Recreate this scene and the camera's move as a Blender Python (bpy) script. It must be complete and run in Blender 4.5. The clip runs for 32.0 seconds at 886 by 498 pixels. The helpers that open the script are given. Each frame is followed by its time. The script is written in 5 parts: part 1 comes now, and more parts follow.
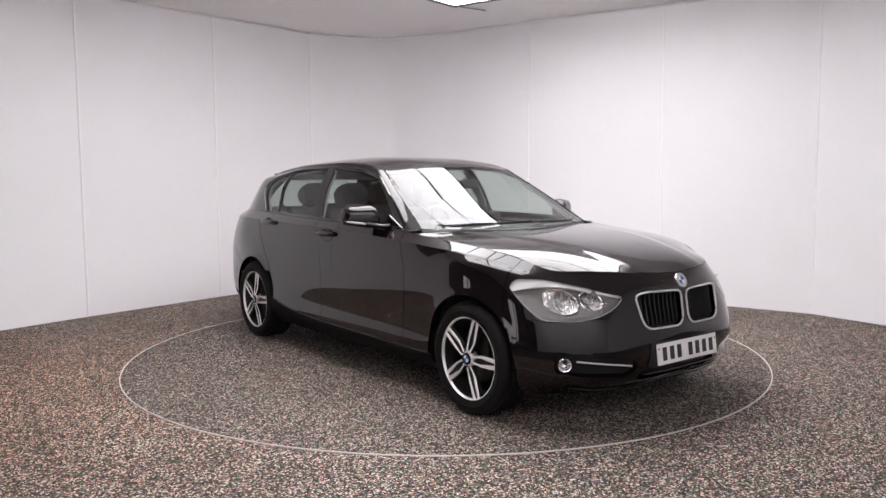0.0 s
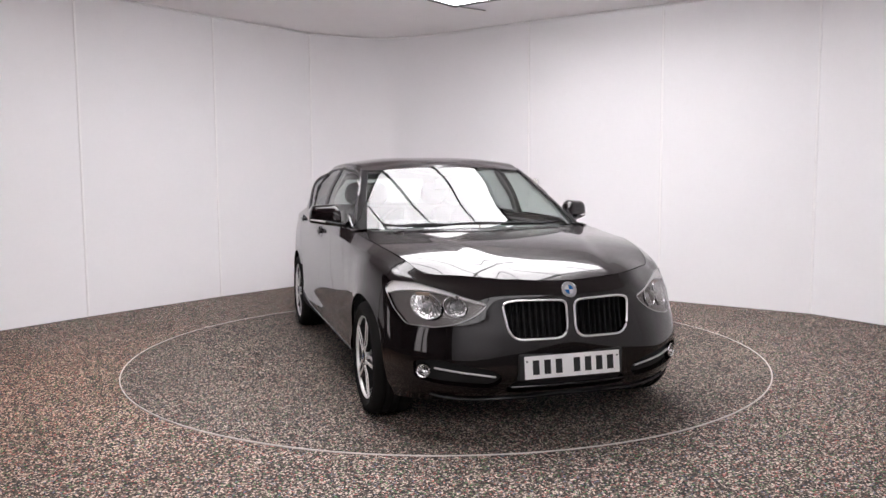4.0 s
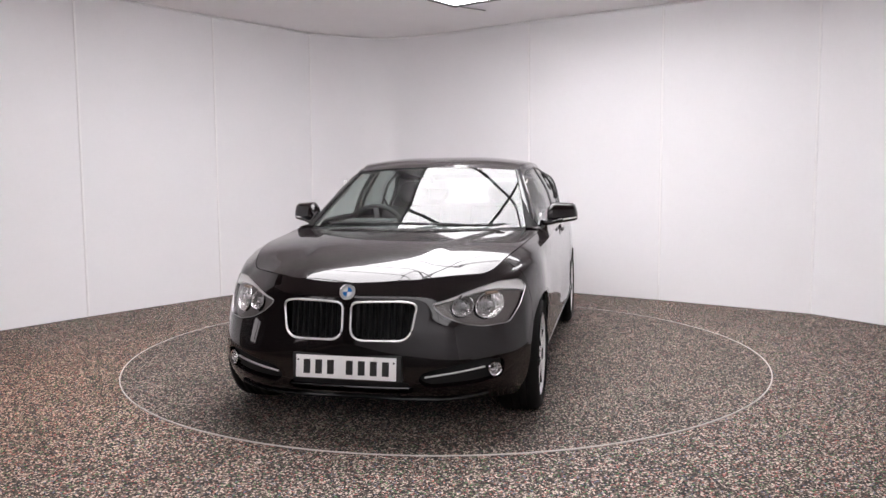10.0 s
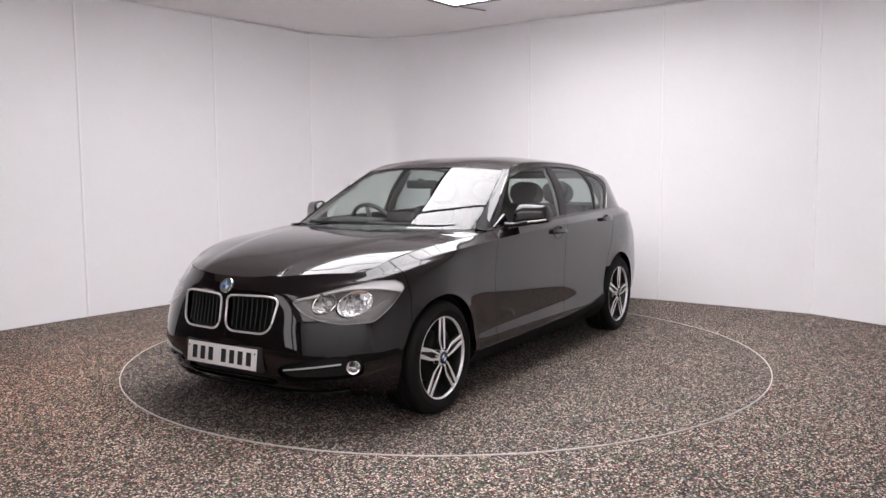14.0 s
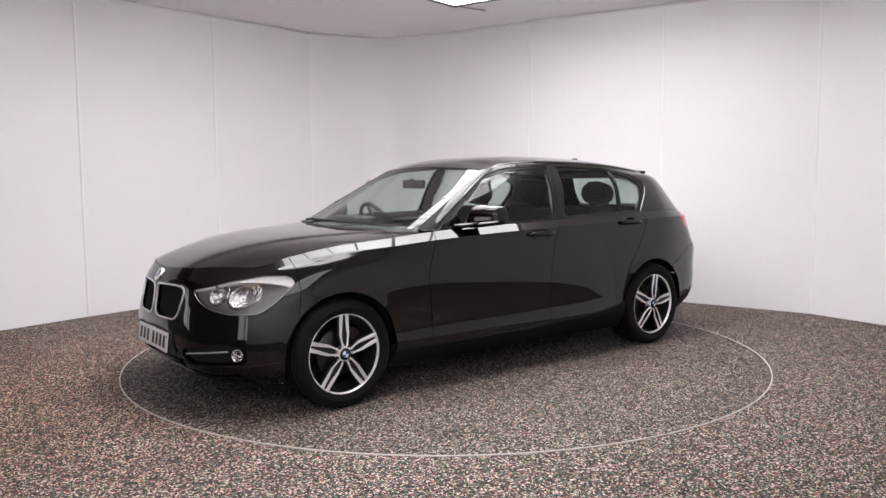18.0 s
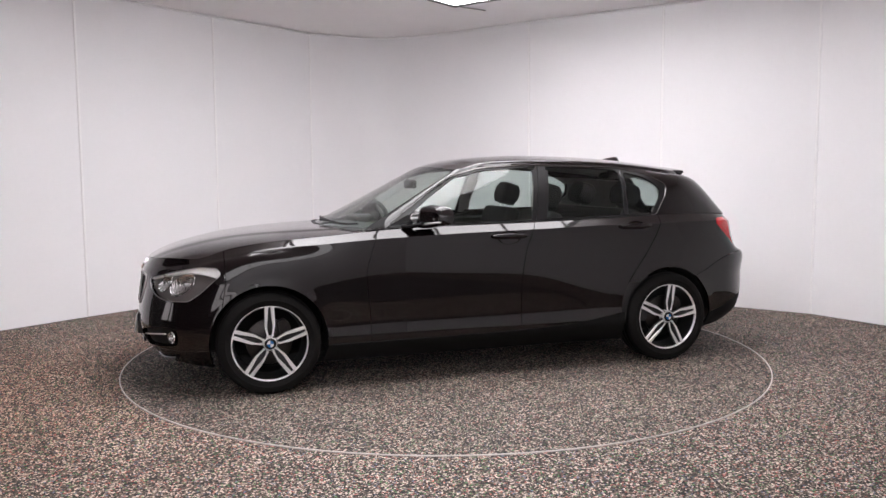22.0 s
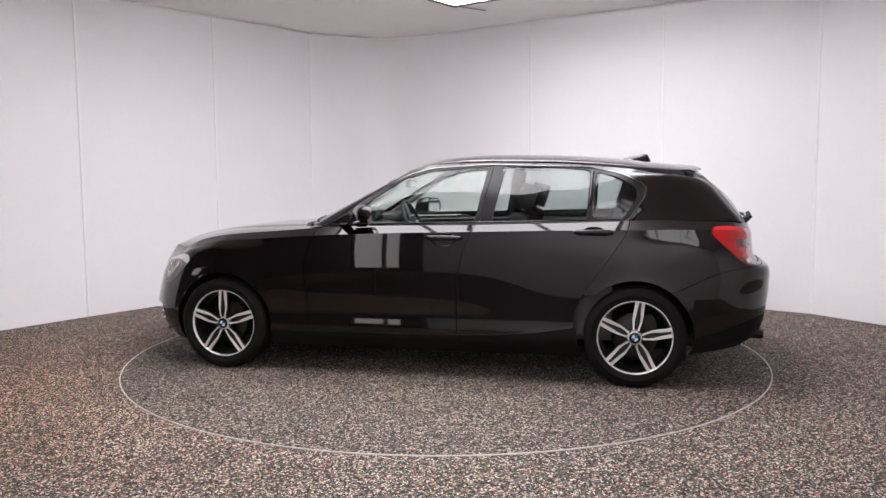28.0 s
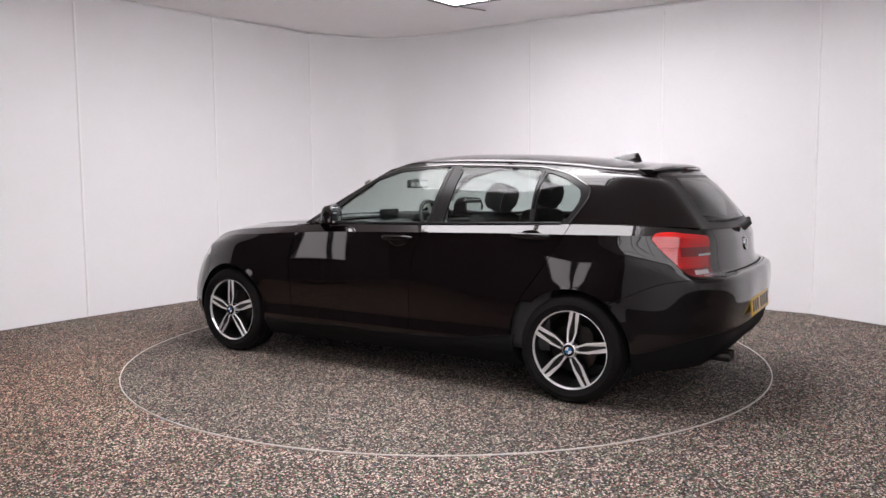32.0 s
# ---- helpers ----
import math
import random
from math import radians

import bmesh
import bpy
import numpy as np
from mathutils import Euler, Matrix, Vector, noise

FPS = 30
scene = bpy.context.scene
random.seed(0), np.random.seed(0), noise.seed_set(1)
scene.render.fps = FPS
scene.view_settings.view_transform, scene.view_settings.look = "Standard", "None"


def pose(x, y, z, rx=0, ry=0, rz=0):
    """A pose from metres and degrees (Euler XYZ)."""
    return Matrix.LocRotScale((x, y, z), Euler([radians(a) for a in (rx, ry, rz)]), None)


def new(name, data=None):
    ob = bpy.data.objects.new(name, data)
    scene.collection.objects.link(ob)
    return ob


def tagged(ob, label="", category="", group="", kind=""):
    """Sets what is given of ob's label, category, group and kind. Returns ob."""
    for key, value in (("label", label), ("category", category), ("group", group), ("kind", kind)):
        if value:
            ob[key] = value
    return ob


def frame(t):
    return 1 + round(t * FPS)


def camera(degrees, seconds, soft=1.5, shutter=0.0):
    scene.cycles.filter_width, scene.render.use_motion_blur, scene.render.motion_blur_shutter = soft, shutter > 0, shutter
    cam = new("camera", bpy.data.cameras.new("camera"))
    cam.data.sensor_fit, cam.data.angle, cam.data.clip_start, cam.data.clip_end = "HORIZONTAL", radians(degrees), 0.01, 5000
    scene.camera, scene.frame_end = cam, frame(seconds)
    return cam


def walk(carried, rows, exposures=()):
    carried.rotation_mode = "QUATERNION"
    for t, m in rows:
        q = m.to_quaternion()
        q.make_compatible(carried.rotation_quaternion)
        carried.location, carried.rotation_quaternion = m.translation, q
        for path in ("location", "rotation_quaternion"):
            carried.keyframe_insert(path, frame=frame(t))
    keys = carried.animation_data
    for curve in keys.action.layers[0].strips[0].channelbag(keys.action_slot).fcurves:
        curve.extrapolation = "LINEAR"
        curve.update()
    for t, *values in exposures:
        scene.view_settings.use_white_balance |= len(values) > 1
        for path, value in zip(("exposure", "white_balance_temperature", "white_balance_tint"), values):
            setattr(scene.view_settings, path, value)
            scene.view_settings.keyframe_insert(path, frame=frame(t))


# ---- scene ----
cam = camera(58.6, 32.0)
EYE = Matrix.Translation((0, -5.7788, 1.2872)) @ Euler((radians(90 - 5.2915), 0, radians(0.13)), "XYZ").to_matrix().to_4x4() @ pose(0, 0, 0, 0, 0, -0.3813)
walk(cam, [(0, EYE), (32, EYE)], exposures=[(0, 0.0, 6500, 10), (32, 0.0, 6500, 10)])

# ---- light: the closed room is lit by its ceiling panel and an added rear fill panel, built further down; the world is a dim grey ----
world = bpy.data.worlds.new("world")
scene.world = world
world.use_nodes = True
world.node_tree.nodes["Background"].inputs["Color"].default_value = (0.8, 0.8, 0.82, 1)
world.node_tree.nodes["Background"].inputs["Strength"].default_value = 0.05
PANEL_STRENGTH = 9.8
REAR_FILL = 3.3

# the table's turn: degrees at the start, degrees a second; where the car stands on it
TURN0, RATE = -52.434, -4.98665
CAR_X, CAR_Y = 0.0037, -0.0279
RING_R = 2.2444
ROOM_H = 2.97


# ---- materials ----
def material(name, color, rough=0.5, metal=0.0, **more):
    m = bpy.data.materials.new(name)
    m.use_nodes = True
    b = m.node_tree.nodes["Principled BSDF"]
    b.inputs["Base Color"].default_value = (*color, 1)
    b.inputs["Roughness"].default_value = rough
    b.inputs["Metallic"].default_value = metal
    for key, value in more.items():
        b.inputs[key.replace("_", " ")].default_value = value
    return m


def nodes(m):
    return m.node_tree.nodes, m.node_tree.links, m.node_tree.nodes["Principled BSDF"]


def coords(m, scale=1.0, kind="Object"):
    n, l, b = nodes(m)
    tc, mp = n.new("ShaderNodeTexCoord"), n.new("ShaderNodeMapping")
    mp.inputs["Scale"].default_value = (scale,) * 3
    l.new(tc.outputs[kind], mp.inputs["Vector"])
    return mp.outputs["Vector"]


def grain(m, scale, amount, bump=0.0, rough=0.0, kind="Object"):
    """Two scales of noise on colour, roughness and relief."""
    n, l, b = nodes(m)
    v = coords(m, 1.0, kind)
    fine, wide = n.new("ShaderNodeTexNoise"), n.new("ShaderNodeTexNoise")
    fine.inputs["Scale"].default_value, fine.inputs["Detail"].default_value = scale, 4
    wide.inputs["Scale"].default_value, wide.inputs["Detail"].default_value = scale / 14, 3
    l.new(v, fine.inputs["Vector"]), l.new(v, wide.inputs["Vector"])
    add = n.new("ShaderNodeMath")
    add.operation = "ADD"
    l.new(fine.outputs["Fac"], add.inputs[0]), l.new(wide.outputs["Fac"], add.inputs[1])
    ramp = n.new("ShaderNodeMapRange")
    ramp.inputs["From Min"].default_value, ramp.inputs["From Max"].default_value = 0.6, 1.4
    ramp.inputs["To Min"].default_value, ramp.inputs["To Max"].default_value = 1 - amount, 1 + amount
    l.new(add.outputs[0], ramp.inputs["Value"])
    hsv = n.new("ShaderNodeHueSaturation")
    hsv.inputs["Color"].default_value = b.inputs["Base Color"].default_value
    l.new(ramp.outputs["Result"], hsv.inputs["Value"])
    l.new(hsv.outputs["Color"], b.inputs["Base Color"])
    if rough:
        rr = n.new("ShaderNodeMapRange")
        base = b.inputs["Roughness"].default_value
        rr.inputs["From Min"].default_value, rr.inputs["From Max"].default_value = 0.6, 1.4
        rr.inputs["To Min"].default_value, rr.inputs["To Max"].default_value = max(0, base - rough), min(1, base + rough)
        l.new(add.outputs[0], rr.inputs["Value"])
        l.new(rr.outputs["Result"], b.inputs["Roughness"])
    if bump:
        bp = n.new("ShaderNodeBump")
        bp.inputs["Strength"].default_value, bp.inputs["Distance"].default_value = 0.4, bump
        l.new(fine.outputs["Fac"], bp.inputs["Height"])
        l.new(bp.outputs["Normal"], b.inputs["Normal"])
    return m


def glass(name, tint, face=0.045, rough=0.0):
    """A clear pane: it lets light through with a tint, and its gloss rises at a slant."""
    m = bpy.data.materials.new(name)
    m.use_nodes = True
    n, l = m.node_tree.nodes, m.node_tree.links
    n.remove(n["Principled BSDF"])
    clear, gloss, mix, slant = (n.new("ShaderNode" + k) for k in ("BsdfTransparent", "BsdfGlossy", "MixShader", "LayerWeight"))
    clear.inputs["Color"].default_value = (*tint, 1)
    gloss.inputs["Roughness"].default_value = rough
    slant.inputs["Blend"].default_value = 0.5
    power, span = n.new("ShaderNodeMath"), n.new("ShaderNodeMapRange")
    power.operation = "POWER"
    power.inputs[1].default_value = 4.6
    span.inputs["To Min"].default_value = face
    l.new(slant.outputs["Facing"], power.inputs[0])
    l.new(power.outputs[0], span.inputs["Value"])
    l.new(span.outputs["Result"], mix.inputs["Fac"])
    l.new(clear.outputs[0], mix.inputs[1]), l.new(gloss.outputs[0], mix.inputs[2])
    l.new(mix.outputs[0], n["Material Output"].inputs["Surface"])
    return m


def glowing(name, color, strength):
    m = material(name, (0.8, 0.8, 0.8), 0.6)
    n, l, b = nodes(m)
    b.inputs["Emission Color"].default_value = (*color, 1)
    b.inputs["Emission Strength"].default_value = strength
    return m


def floor_material(name, tint, vivid, warm_cast=None):
    """Loop-pile covering flecked with dark, beige, pink and green yarn."""
    m = material(name, (0.2, 0.18, 0.17), 0.8)
    n, l, b = nodes(m)
    v = coords(m, 1.0)
    cell = n.new("ShaderNodeTexVoronoi")
    cell.inputs["Scale"].default_value = 128
    l.new(v, cell.inputs["Vector"])
    sep = n.new("ShaderNodeSeparateColor")
    l.new(cell.outputs["Color"], sep.inputs["Color"])
    ramp = n.new("ShaderNodeValToRGB")
    ramp.color_ramp.interpolation = "CONSTANT"
    el = ramp.color_ramp.elements
    el[0].position, el[0].color = 0.0, (0.006, 0.005, 0.0045, 1)
    el[1].position, el[1].color = 0.40, (0.085, 0.072, 0.064, 1)
    for p, c in ((0.54, (0.17, 0.14, 0.12)), (0.62, (0.30, 0.265, 0.24)), (0.72, (0.20, 0.36, 0.21)), (0.765, (0.88, 0.82, 0.77)), (0.925, (0.58, 0.30, 0.28)), (0.965, (0.26, 0.30, 0.40))):
        e = el.new(p)
        e.color = (*c, 1)
    l.new(sep.outputs["Red"], ramp.inputs["Fac"])
    wide = n.new("ShaderNodeTexNoise")
    wide.inputs["Scale"].default_value, wide.inputs["Detail"].default_value = 1.6, 5
    l.new(v, wide.inputs["Vector"])
    mr = n.new("ShaderNodeMapRange")
    mr.inputs["From Min"].default_value, mr.inputs["From Max"].default_value = 0.3, 0.7
    mr.inputs["To Min"].default_value, mr.inputs["To Max"].default_value = 0.82, 1.12
    l.new(wide.outputs["Fac"], mr.inputs["Value"])
    hsv = n.new("ShaderNodeHueSaturation")
    hsv.inputs["Saturation"].default_value = vivid
    l.new(ramp.outputs["Color"], hsv.inputs["Color"])
    # dark gaps between the loops
    gap = n.new("ShaderNodeMapRange")
    gap.inputs["From Max"].default_value = 0.7
    gap.inputs["To Min"].default_value, gap.inputs["To Max"].default_value = 1.2, 0.55
    l.new(cell.outputs["Distance"], gap.inputs["Value"])
    both = n.new("ShaderNodeMath")
    both.operation = "MULTIPLY"
    l.new(mr.outputs["Result"], both.inputs[0]), l.new(gap.outputs["Result"], both.inputs[1])
    l.new(both.outputs[0], hsv.inputs["Value"])
    dye = n.new("ShaderNodeMix")
    dye.data_type, dye.blend_type = "RGBA", "MULTIPLY"
    dye.inputs[0].default_value = 1.0
    l.new(hsv.outputs["Color"], dye.inputs[6])
    dye.inputs[7].default_value = (*tint, 1)
    if warm_cast:
        # a wide warm colour cast put into the dye, with a ragged edge
        off, far, edge, cast_mix = (n.new("ShaderNode" + k) for k in ("VectorMath", "VectorMath", "MapRange", "Mix"))
        off.operation, far.operation = "SUBTRACT", "LENGTH"
        off.inputs[1].default_value = warm_cast
        l.new(v, off.inputs[0]), l.new(off.outputs[0], far.inputs[0])
        ragged = n.new("ShaderNodeMath")
        ragged.operation = "MULTIPLY_ADD"
        ragged.inputs[1].default_value = 2.4
        l.new(wide.outputs["Fac"], ragged.inputs[0]), l.new(far.outputs["Value"], ragged.inputs[2])
        edge.inputs["From Min"].default_value, edge.inputs["From Max"].default_value = 1.3, 4.0
        edge.inputs["To Min"].default_value, edge.inputs["To Max"].default_value = 0.9, 0.0
        l.new(ragged.outputs[0], edge.inputs["Value"])
        cast_mix.data_type = "RGBA"
        cast_mix.inputs[6].default_value = (*tint, 1)
        cast_mix.inputs[7].default_value = (tint[0] * 1.22, tint[1] * 1.0, tint[2] * 0.84, 1)
        l.new(edge.outputs["Result"], cast_mix.inputs[0])
        l.new(cast_mix.outputs[2], dye.inputs[7])
    l.new(dye.outputs[2], b.inputs["Base Color"])
    bp = n.new("ShaderNodeBump")
    bp.inputs["Strength"].default_value, bp.inputs["Distance"].default_value = 0.6, 0.003
    l.new(cell.outputs["Distance"], bp.inputs["Height"])
    l.new(bp.outputs["Normal"], b.inputs["Normal"])
    return m


def paint_material():
    m = material("black_metallic_paint", (0.0036, 0.0015, 0.0018), 0.35, 0.0, Specular_IOR_Level=0.06, Coat_Weight=1.0, Coat_Roughness=0.004, Coat_IOR=1.5)
    n, l, b = nodes(m)
    v = coords(m, 1.0)
    flake = n.new("ShaderNodeTexVoronoi")
    flake.inputs["Scale"].default_value = 1400
    l.new(v, flake.inputs["Vector"])
    mr = n.new("ShaderNodeMapRange")
    mr.inputs["To Min"].default_value, mr.inputs["To Max"].default_value = 0.2, 0.42
    l.new(flake.outputs["Color"], mr.inputs["Value"])
    l.new(mr.outputs["Result"], b.inputs["Roughness"])
    dirt = n.new("ShaderNodeTexNoise")
    dirt.inputs["Scale"].default_value, dirt.inputs["Detail"].default_value = 9, 6
    l.new(v, dirt.inputs["Vector"])
    cr = n.new("ShaderNodeMapRange")
    cr.inputs["From Min"].default_value, cr.inputs["From Max"].default_value = 0.45, 0.75
    cr.inputs["To Min"].default_value, cr.inputs["To Max"].default_value = 0.026, 0.046
    l.new(dirt.outputs["Fac"], cr.inputs["Value"])
    l.new(cr.outputs["Result"], b.inputs["Coat Roughness"])
    return m


M_FLOOR = floor_material("speckled_floor", (0.93, 0.835, 0.785), 1.4, (-2.9, -1.2, 0))
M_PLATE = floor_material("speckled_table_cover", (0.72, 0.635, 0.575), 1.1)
M_WALL = grain(material("white_wall_panel", (0.893, 0.884, 0.900), 0.45), 30, 0.012, 0.0004, 0.05)
M_ENTRANCE = grain(material("dark_grey_wall", (0.045, 0.043, 0.043), 0.7), 30, 0.08, 0.0004, 0.05)
M_CEIL = grain(material("white_ceiling", (0.95, 0.93, 0.935), 0.7), 40, 0.02, 0.0004)
M_SEAM = material("panel_joint_strip", (0.95, 0.94, 0.945), 0.35)
M_GROOVE = material("joint_shadow_gap", (0.25, 0.23, 0.23), 0.7)
M_RING = grain(material("pale_steel_ring", (0.62, 0.58, 0.55), 0.5, 0.35), 300, 0.12, 0, 0.1)
M_PAINT = paint_material()
M_GLOSS = material("gloss_black_trim", (0.008, 0.008, 0.009), 0.12)
M_PILLAR = grain(material("satin_black_pillar_film", (0.012, 0.0115, 0.012), 0.38, 0.0, Specular_IOR_Level=0.3), 700, 0.1)
M_PLASTIC = grain(material("matt_black_plastic", (0.018, 0.018, 0.019), 0.55), 600, 0.15, 0.0003, 0.06)
M_TRIM = material("matt_black_trim", (0.01, 0.01, 0.01), 0.6, 0.0, Specular_IOR_Level=0.1)
M_SEAL_GLINT = material("window_seal_glint", (0.16, 0.155, 0.155), 0.2, 0.9)
M_SLAT = material("satin_black_slat", (0.012, 0.012, 0.0125), 0.42, 0.0, Specular_IOR_Level=0.3)
M_JOINT = material("joint_line_grey", (0.80, 0.78, 0.79), 0.6)
M_DARK = material("inner_shadow_black", (0.006, 0.006, 0.006), 0.9)
M_RUBBER = grain(material("tyre_rubber", (0.0075, 0.0068, 0.0066), 0.75, 0.0, Specular_IOR_Level=0.18), 120, 0.18, 0.0004, 0.08)
M_CHROME = material("chrome", (0.82, 0.82, 0.83), 0.06, 1.0)
M_REFLECT = material("lamp_reflector", (0.66, 0.65, 0.65), 0.16, 1.0)
n, l, b = nodes(M_REFLECT)
# facets pressed into the reflector
w = n.new("ShaderNodeTexVoronoi")
w.inputs["Scale"].default_value = 85
mp = coords(M_REFLECT)
l.new(mp, w.inputs["Vector"])
mp.node.inputs["Scale"].default_value = (1, 1, 0.35)
bp = n.new("ShaderNodeBump")
bp.inputs["Strength"].default_value, bp.inputs["Distance"].default_value = 0.7, 0.006
l.new(w.outputs["Distance"], bp.inputs["Height"])
l.new(bp.outputs["Normal"], b.inputs["Normal"])
M_BRIGHT = material("bright_trim", (0.85, 0.84, 0.84), 0.2, 0.5)
M_SATIN = material("satin_silver", (0.55, 0.55, 0.56), 0.28, 1.0)
M_ALLOY = grain(material("machined_alloy", (0.9, 0.89, 0.89), 0.34, 0.5), 500, 0.06, 0, 0.06)
M_ALLOYDARK = material("dark_wheel_paint", (0.016, 0.0155, 0.016), 0.3, 0.0)
M_DISC = grain(material("brake_steel", (0.055, 0.05, 0.048), 0.4, 1.0), 80, 0.2, 0, 0.1)
M_GLASS = glass("window_glass", (0.80, 0.87, 0.84))
M_SCREEN = glass("windscreen_glass", (0.80, 0.87, 0.84), 0.07)
M_TINT = glass("rear_glass", (0.62, 0.68, 0.66))
M_LENS = glass("clear_lens", (0.96, 0.96, 0.96), 0.03)
M_FABRIC = grain(material("anthracite_seat_fabric", (0.048, 0.046, 0.047), 0.9), 500, 0.25, 0.0005)
M_DASH = grain(material("dark_dashboard_plastic", (0.03, 0.03, 0.031), 0.6), 400, 0.15, 0.0003)
M_LINING = grain(material("grey_headlining", (0.30, 0.29, 0.28), 0.9), 300, 0.06, 0.0002)
M_RED = material("red_lamp_lens", (0.60, 0.010, 0.012), 0.08, 0.0, Coat_Weight=0.6)
M_REDDARK = material("dark_red_lamp_lens", (0.20, 0.006, 0.008), 0.08, 0.0, Coat_Weight=0.6)
for lens in (M_RED, M_REDDARK):
    # moulded flutes behind the lens
    n, l, b = nodes(lens)
    w = n.new("ShaderNodeTexWave")
    w.bands_direction = "Z"
    w.inputs["Scale"].default_value, w.inputs["Distortion"].default_value = 22, 0.6
    l.new(coords(lens), w.inputs["Vector"])
    mr = n.new("ShaderNodeMapRange")
    mr.inputs["To Min"].default_value, mr.inputs["To Max"].default_value = 0.9, 1.03
    l.new(w.outputs["Fac"], mr.inputs["Value"])
    hsv = n.new("ShaderNodeHueSaturation")
    hsv.inputs["Color"].default_value = b.inputs["Base Color"].default_value
    l.new(mr.outputs["Result"], hsv.inputs["Value"])
    l.new(hsv.outputs["Color"], b.inputs["Base Color"])
M_CLEARWHITE = material("frosted_clear_lens", (0.62, 0.6, 0.6), 0.15)
M_AMBER = material("amber_reflector", (0.42, 0.31, 0.24), 0.25)
M_BEZEL = grain(material("grey_lamp_bezel", (0.15, 0.137, 0.132), 0.42, 0.1), 200, 0.08)
M_WHITEPLATE = material("white_plate", (0.9, 0.89, 0.88), 0.3)
M_YELLOWPLATE = material("yellow_plate", (0.72, 0.45, 0.03), 0.3)
M_INK = material("plate_black", (0.01, 0.01, 0.01), 0.4)
M_BLUE = material("badge_blue", (0.03, 0.16, 0.42), 0.15)
M_WHITE = material("badge_white", (0.8, 0.8, 0.8), 0.15)
M_PANEL = glowing("lit_ceiling_panel", (0.98, 0.945, 0.975), PANEL_STRENGTH)
M_REAR_FILL = glowing("added_rear_fill", (0.98, 0.945, 0.975), REAR_FILL)
M_DARK_SHEET = grain(material("added_dark_sheet", (0.03, 0.029, 0.029), 0.8), 60, 0.15, 0.0006)
M_BAR = material("dark_panel_bar", (0.03, 0.03, 0.03), 0.5)


# ---- mesh helpers ----
def mesh_of(name, bm, mat, smooth=True, angle=32):
    for f in bm.faces:
        f.smooth = smooth
    if smooth:
        lim = radians(angle)
        for e in bm.edges:
            e.smooth = len(e.link_faces) != 2 or e.calc_face_angle(0) < lim
    me = bpy.data.meshes.new(name)
    bm.to_mesh(me)
    bm.free()
    for m in (mat if isinstance(mat, (list, tuple)) else [mat]):
        me.materials.append(m)
    return me


def part(name, bm, mat, parent, label="", smooth=True, angle=32):
    ob = new(name, mesh_of(name, bm, mat, smooth, angle))
    ob.parent = parent
    return tagged(ob, label)


def box(bm, lo, hi, bevel=0.0, m=None, mat=0, seg=2):
    """A box from corner to corner, its edges rounded."""
    c = [(a + b) / 2 for a, b in zip(lo, hi)]
    s = [abs(b - a) for a, b in zip(lo, hi)]
    r = bmesh.ops.create_cube(bm, size=1.0, matrix=Matrix.Translation(c) @ Matrix.Diagonal((*s, 1)))
    vs = r["verts"]
    if bevel:
        es = {e for v in vs for e in v.link_edges}
        g = bmesh.ops.bevel(bm, geom=list(es), offset=min(bevel, min(s) * 0.49), segments=seg, profile=0.6, affect="EDGES")
        vs = list({v for f in g["faces"] for v in f.verts} | {v for v in vs if v.is_valid})
    fs = {f for v in vs for f in v.link_faces}
    for f in fs:
        f.material_index = mat
    if m is not None:
        bmesh.ops.transform(bm, matrix=m, verts=vs)
    return vs


def tube(bm, pts, radius, n=8, closed=False, squash=1.0):
    """A round bar along a line of points."""
    pts = [Vector(p) for p in pts]
    rings = []
    k = len(pts)
    for i, p in enumerate(pts):
        a, b = pts[(i - 1) % k if closed else max(i - 1, 0)], pts[(i + 1) % k if closed else min(i + 1, k - 1)]
        d = (b - a).normalized()
        up = Vector((0, 0, 1)) if abs(d.z) < 0.9 else Vector((0, 1, 0))
        s = d.cross(up).normalized()
        w = s.cross(d)
        r = radius[i] if isinstance(radius, (list, tuple)) else radius
        rings.append([bm.verts.new(p + s * (r * math.cos(2 * math.pi * j / n)) + w * (squash * r * math.sin(2 * math.pi * j / n))) for j in range(n)])
    for i in range(k if closed else k - 1):
        a, b = rings[i], rings[(i + 1) % k]
        for j in range(n):
            bm.faces.new((a[j], a[(j + 1) % n], b[(j + 1) % n], b[j]))
    if not closed:
        bm.faces.new(rings[0]), bm.faces.new(rings[-1])
    return rings


def lathe(bm, profile, n=48, m=None, mat=0, close=False):
    """Turn a profile of (radius, along) about the y axis."""
    rows = []
    for r, a in profile:
        rows.append([bm.verts.new((r * math.cos(2 * math.pi * j / n), a, r * math.sin(2 * math.pi * j / n))) for j in range(n)])
    made = [v for r in rows for v in r]
    idx = range(len(rows) if close else len(rows) - 1)
    for i in idx:
        a, b = rows[i], rows[(i + 1) % len(rows)]
        for j in range(n):
            f = bm.faces.new((a[j], a[(j + 1) % n], b[(j + 1) % n], b[j]))
            f.material_index = mat
    if m is not None:
        bmesh.ops.transform(bm, matrix=m, verts=made)
    return made


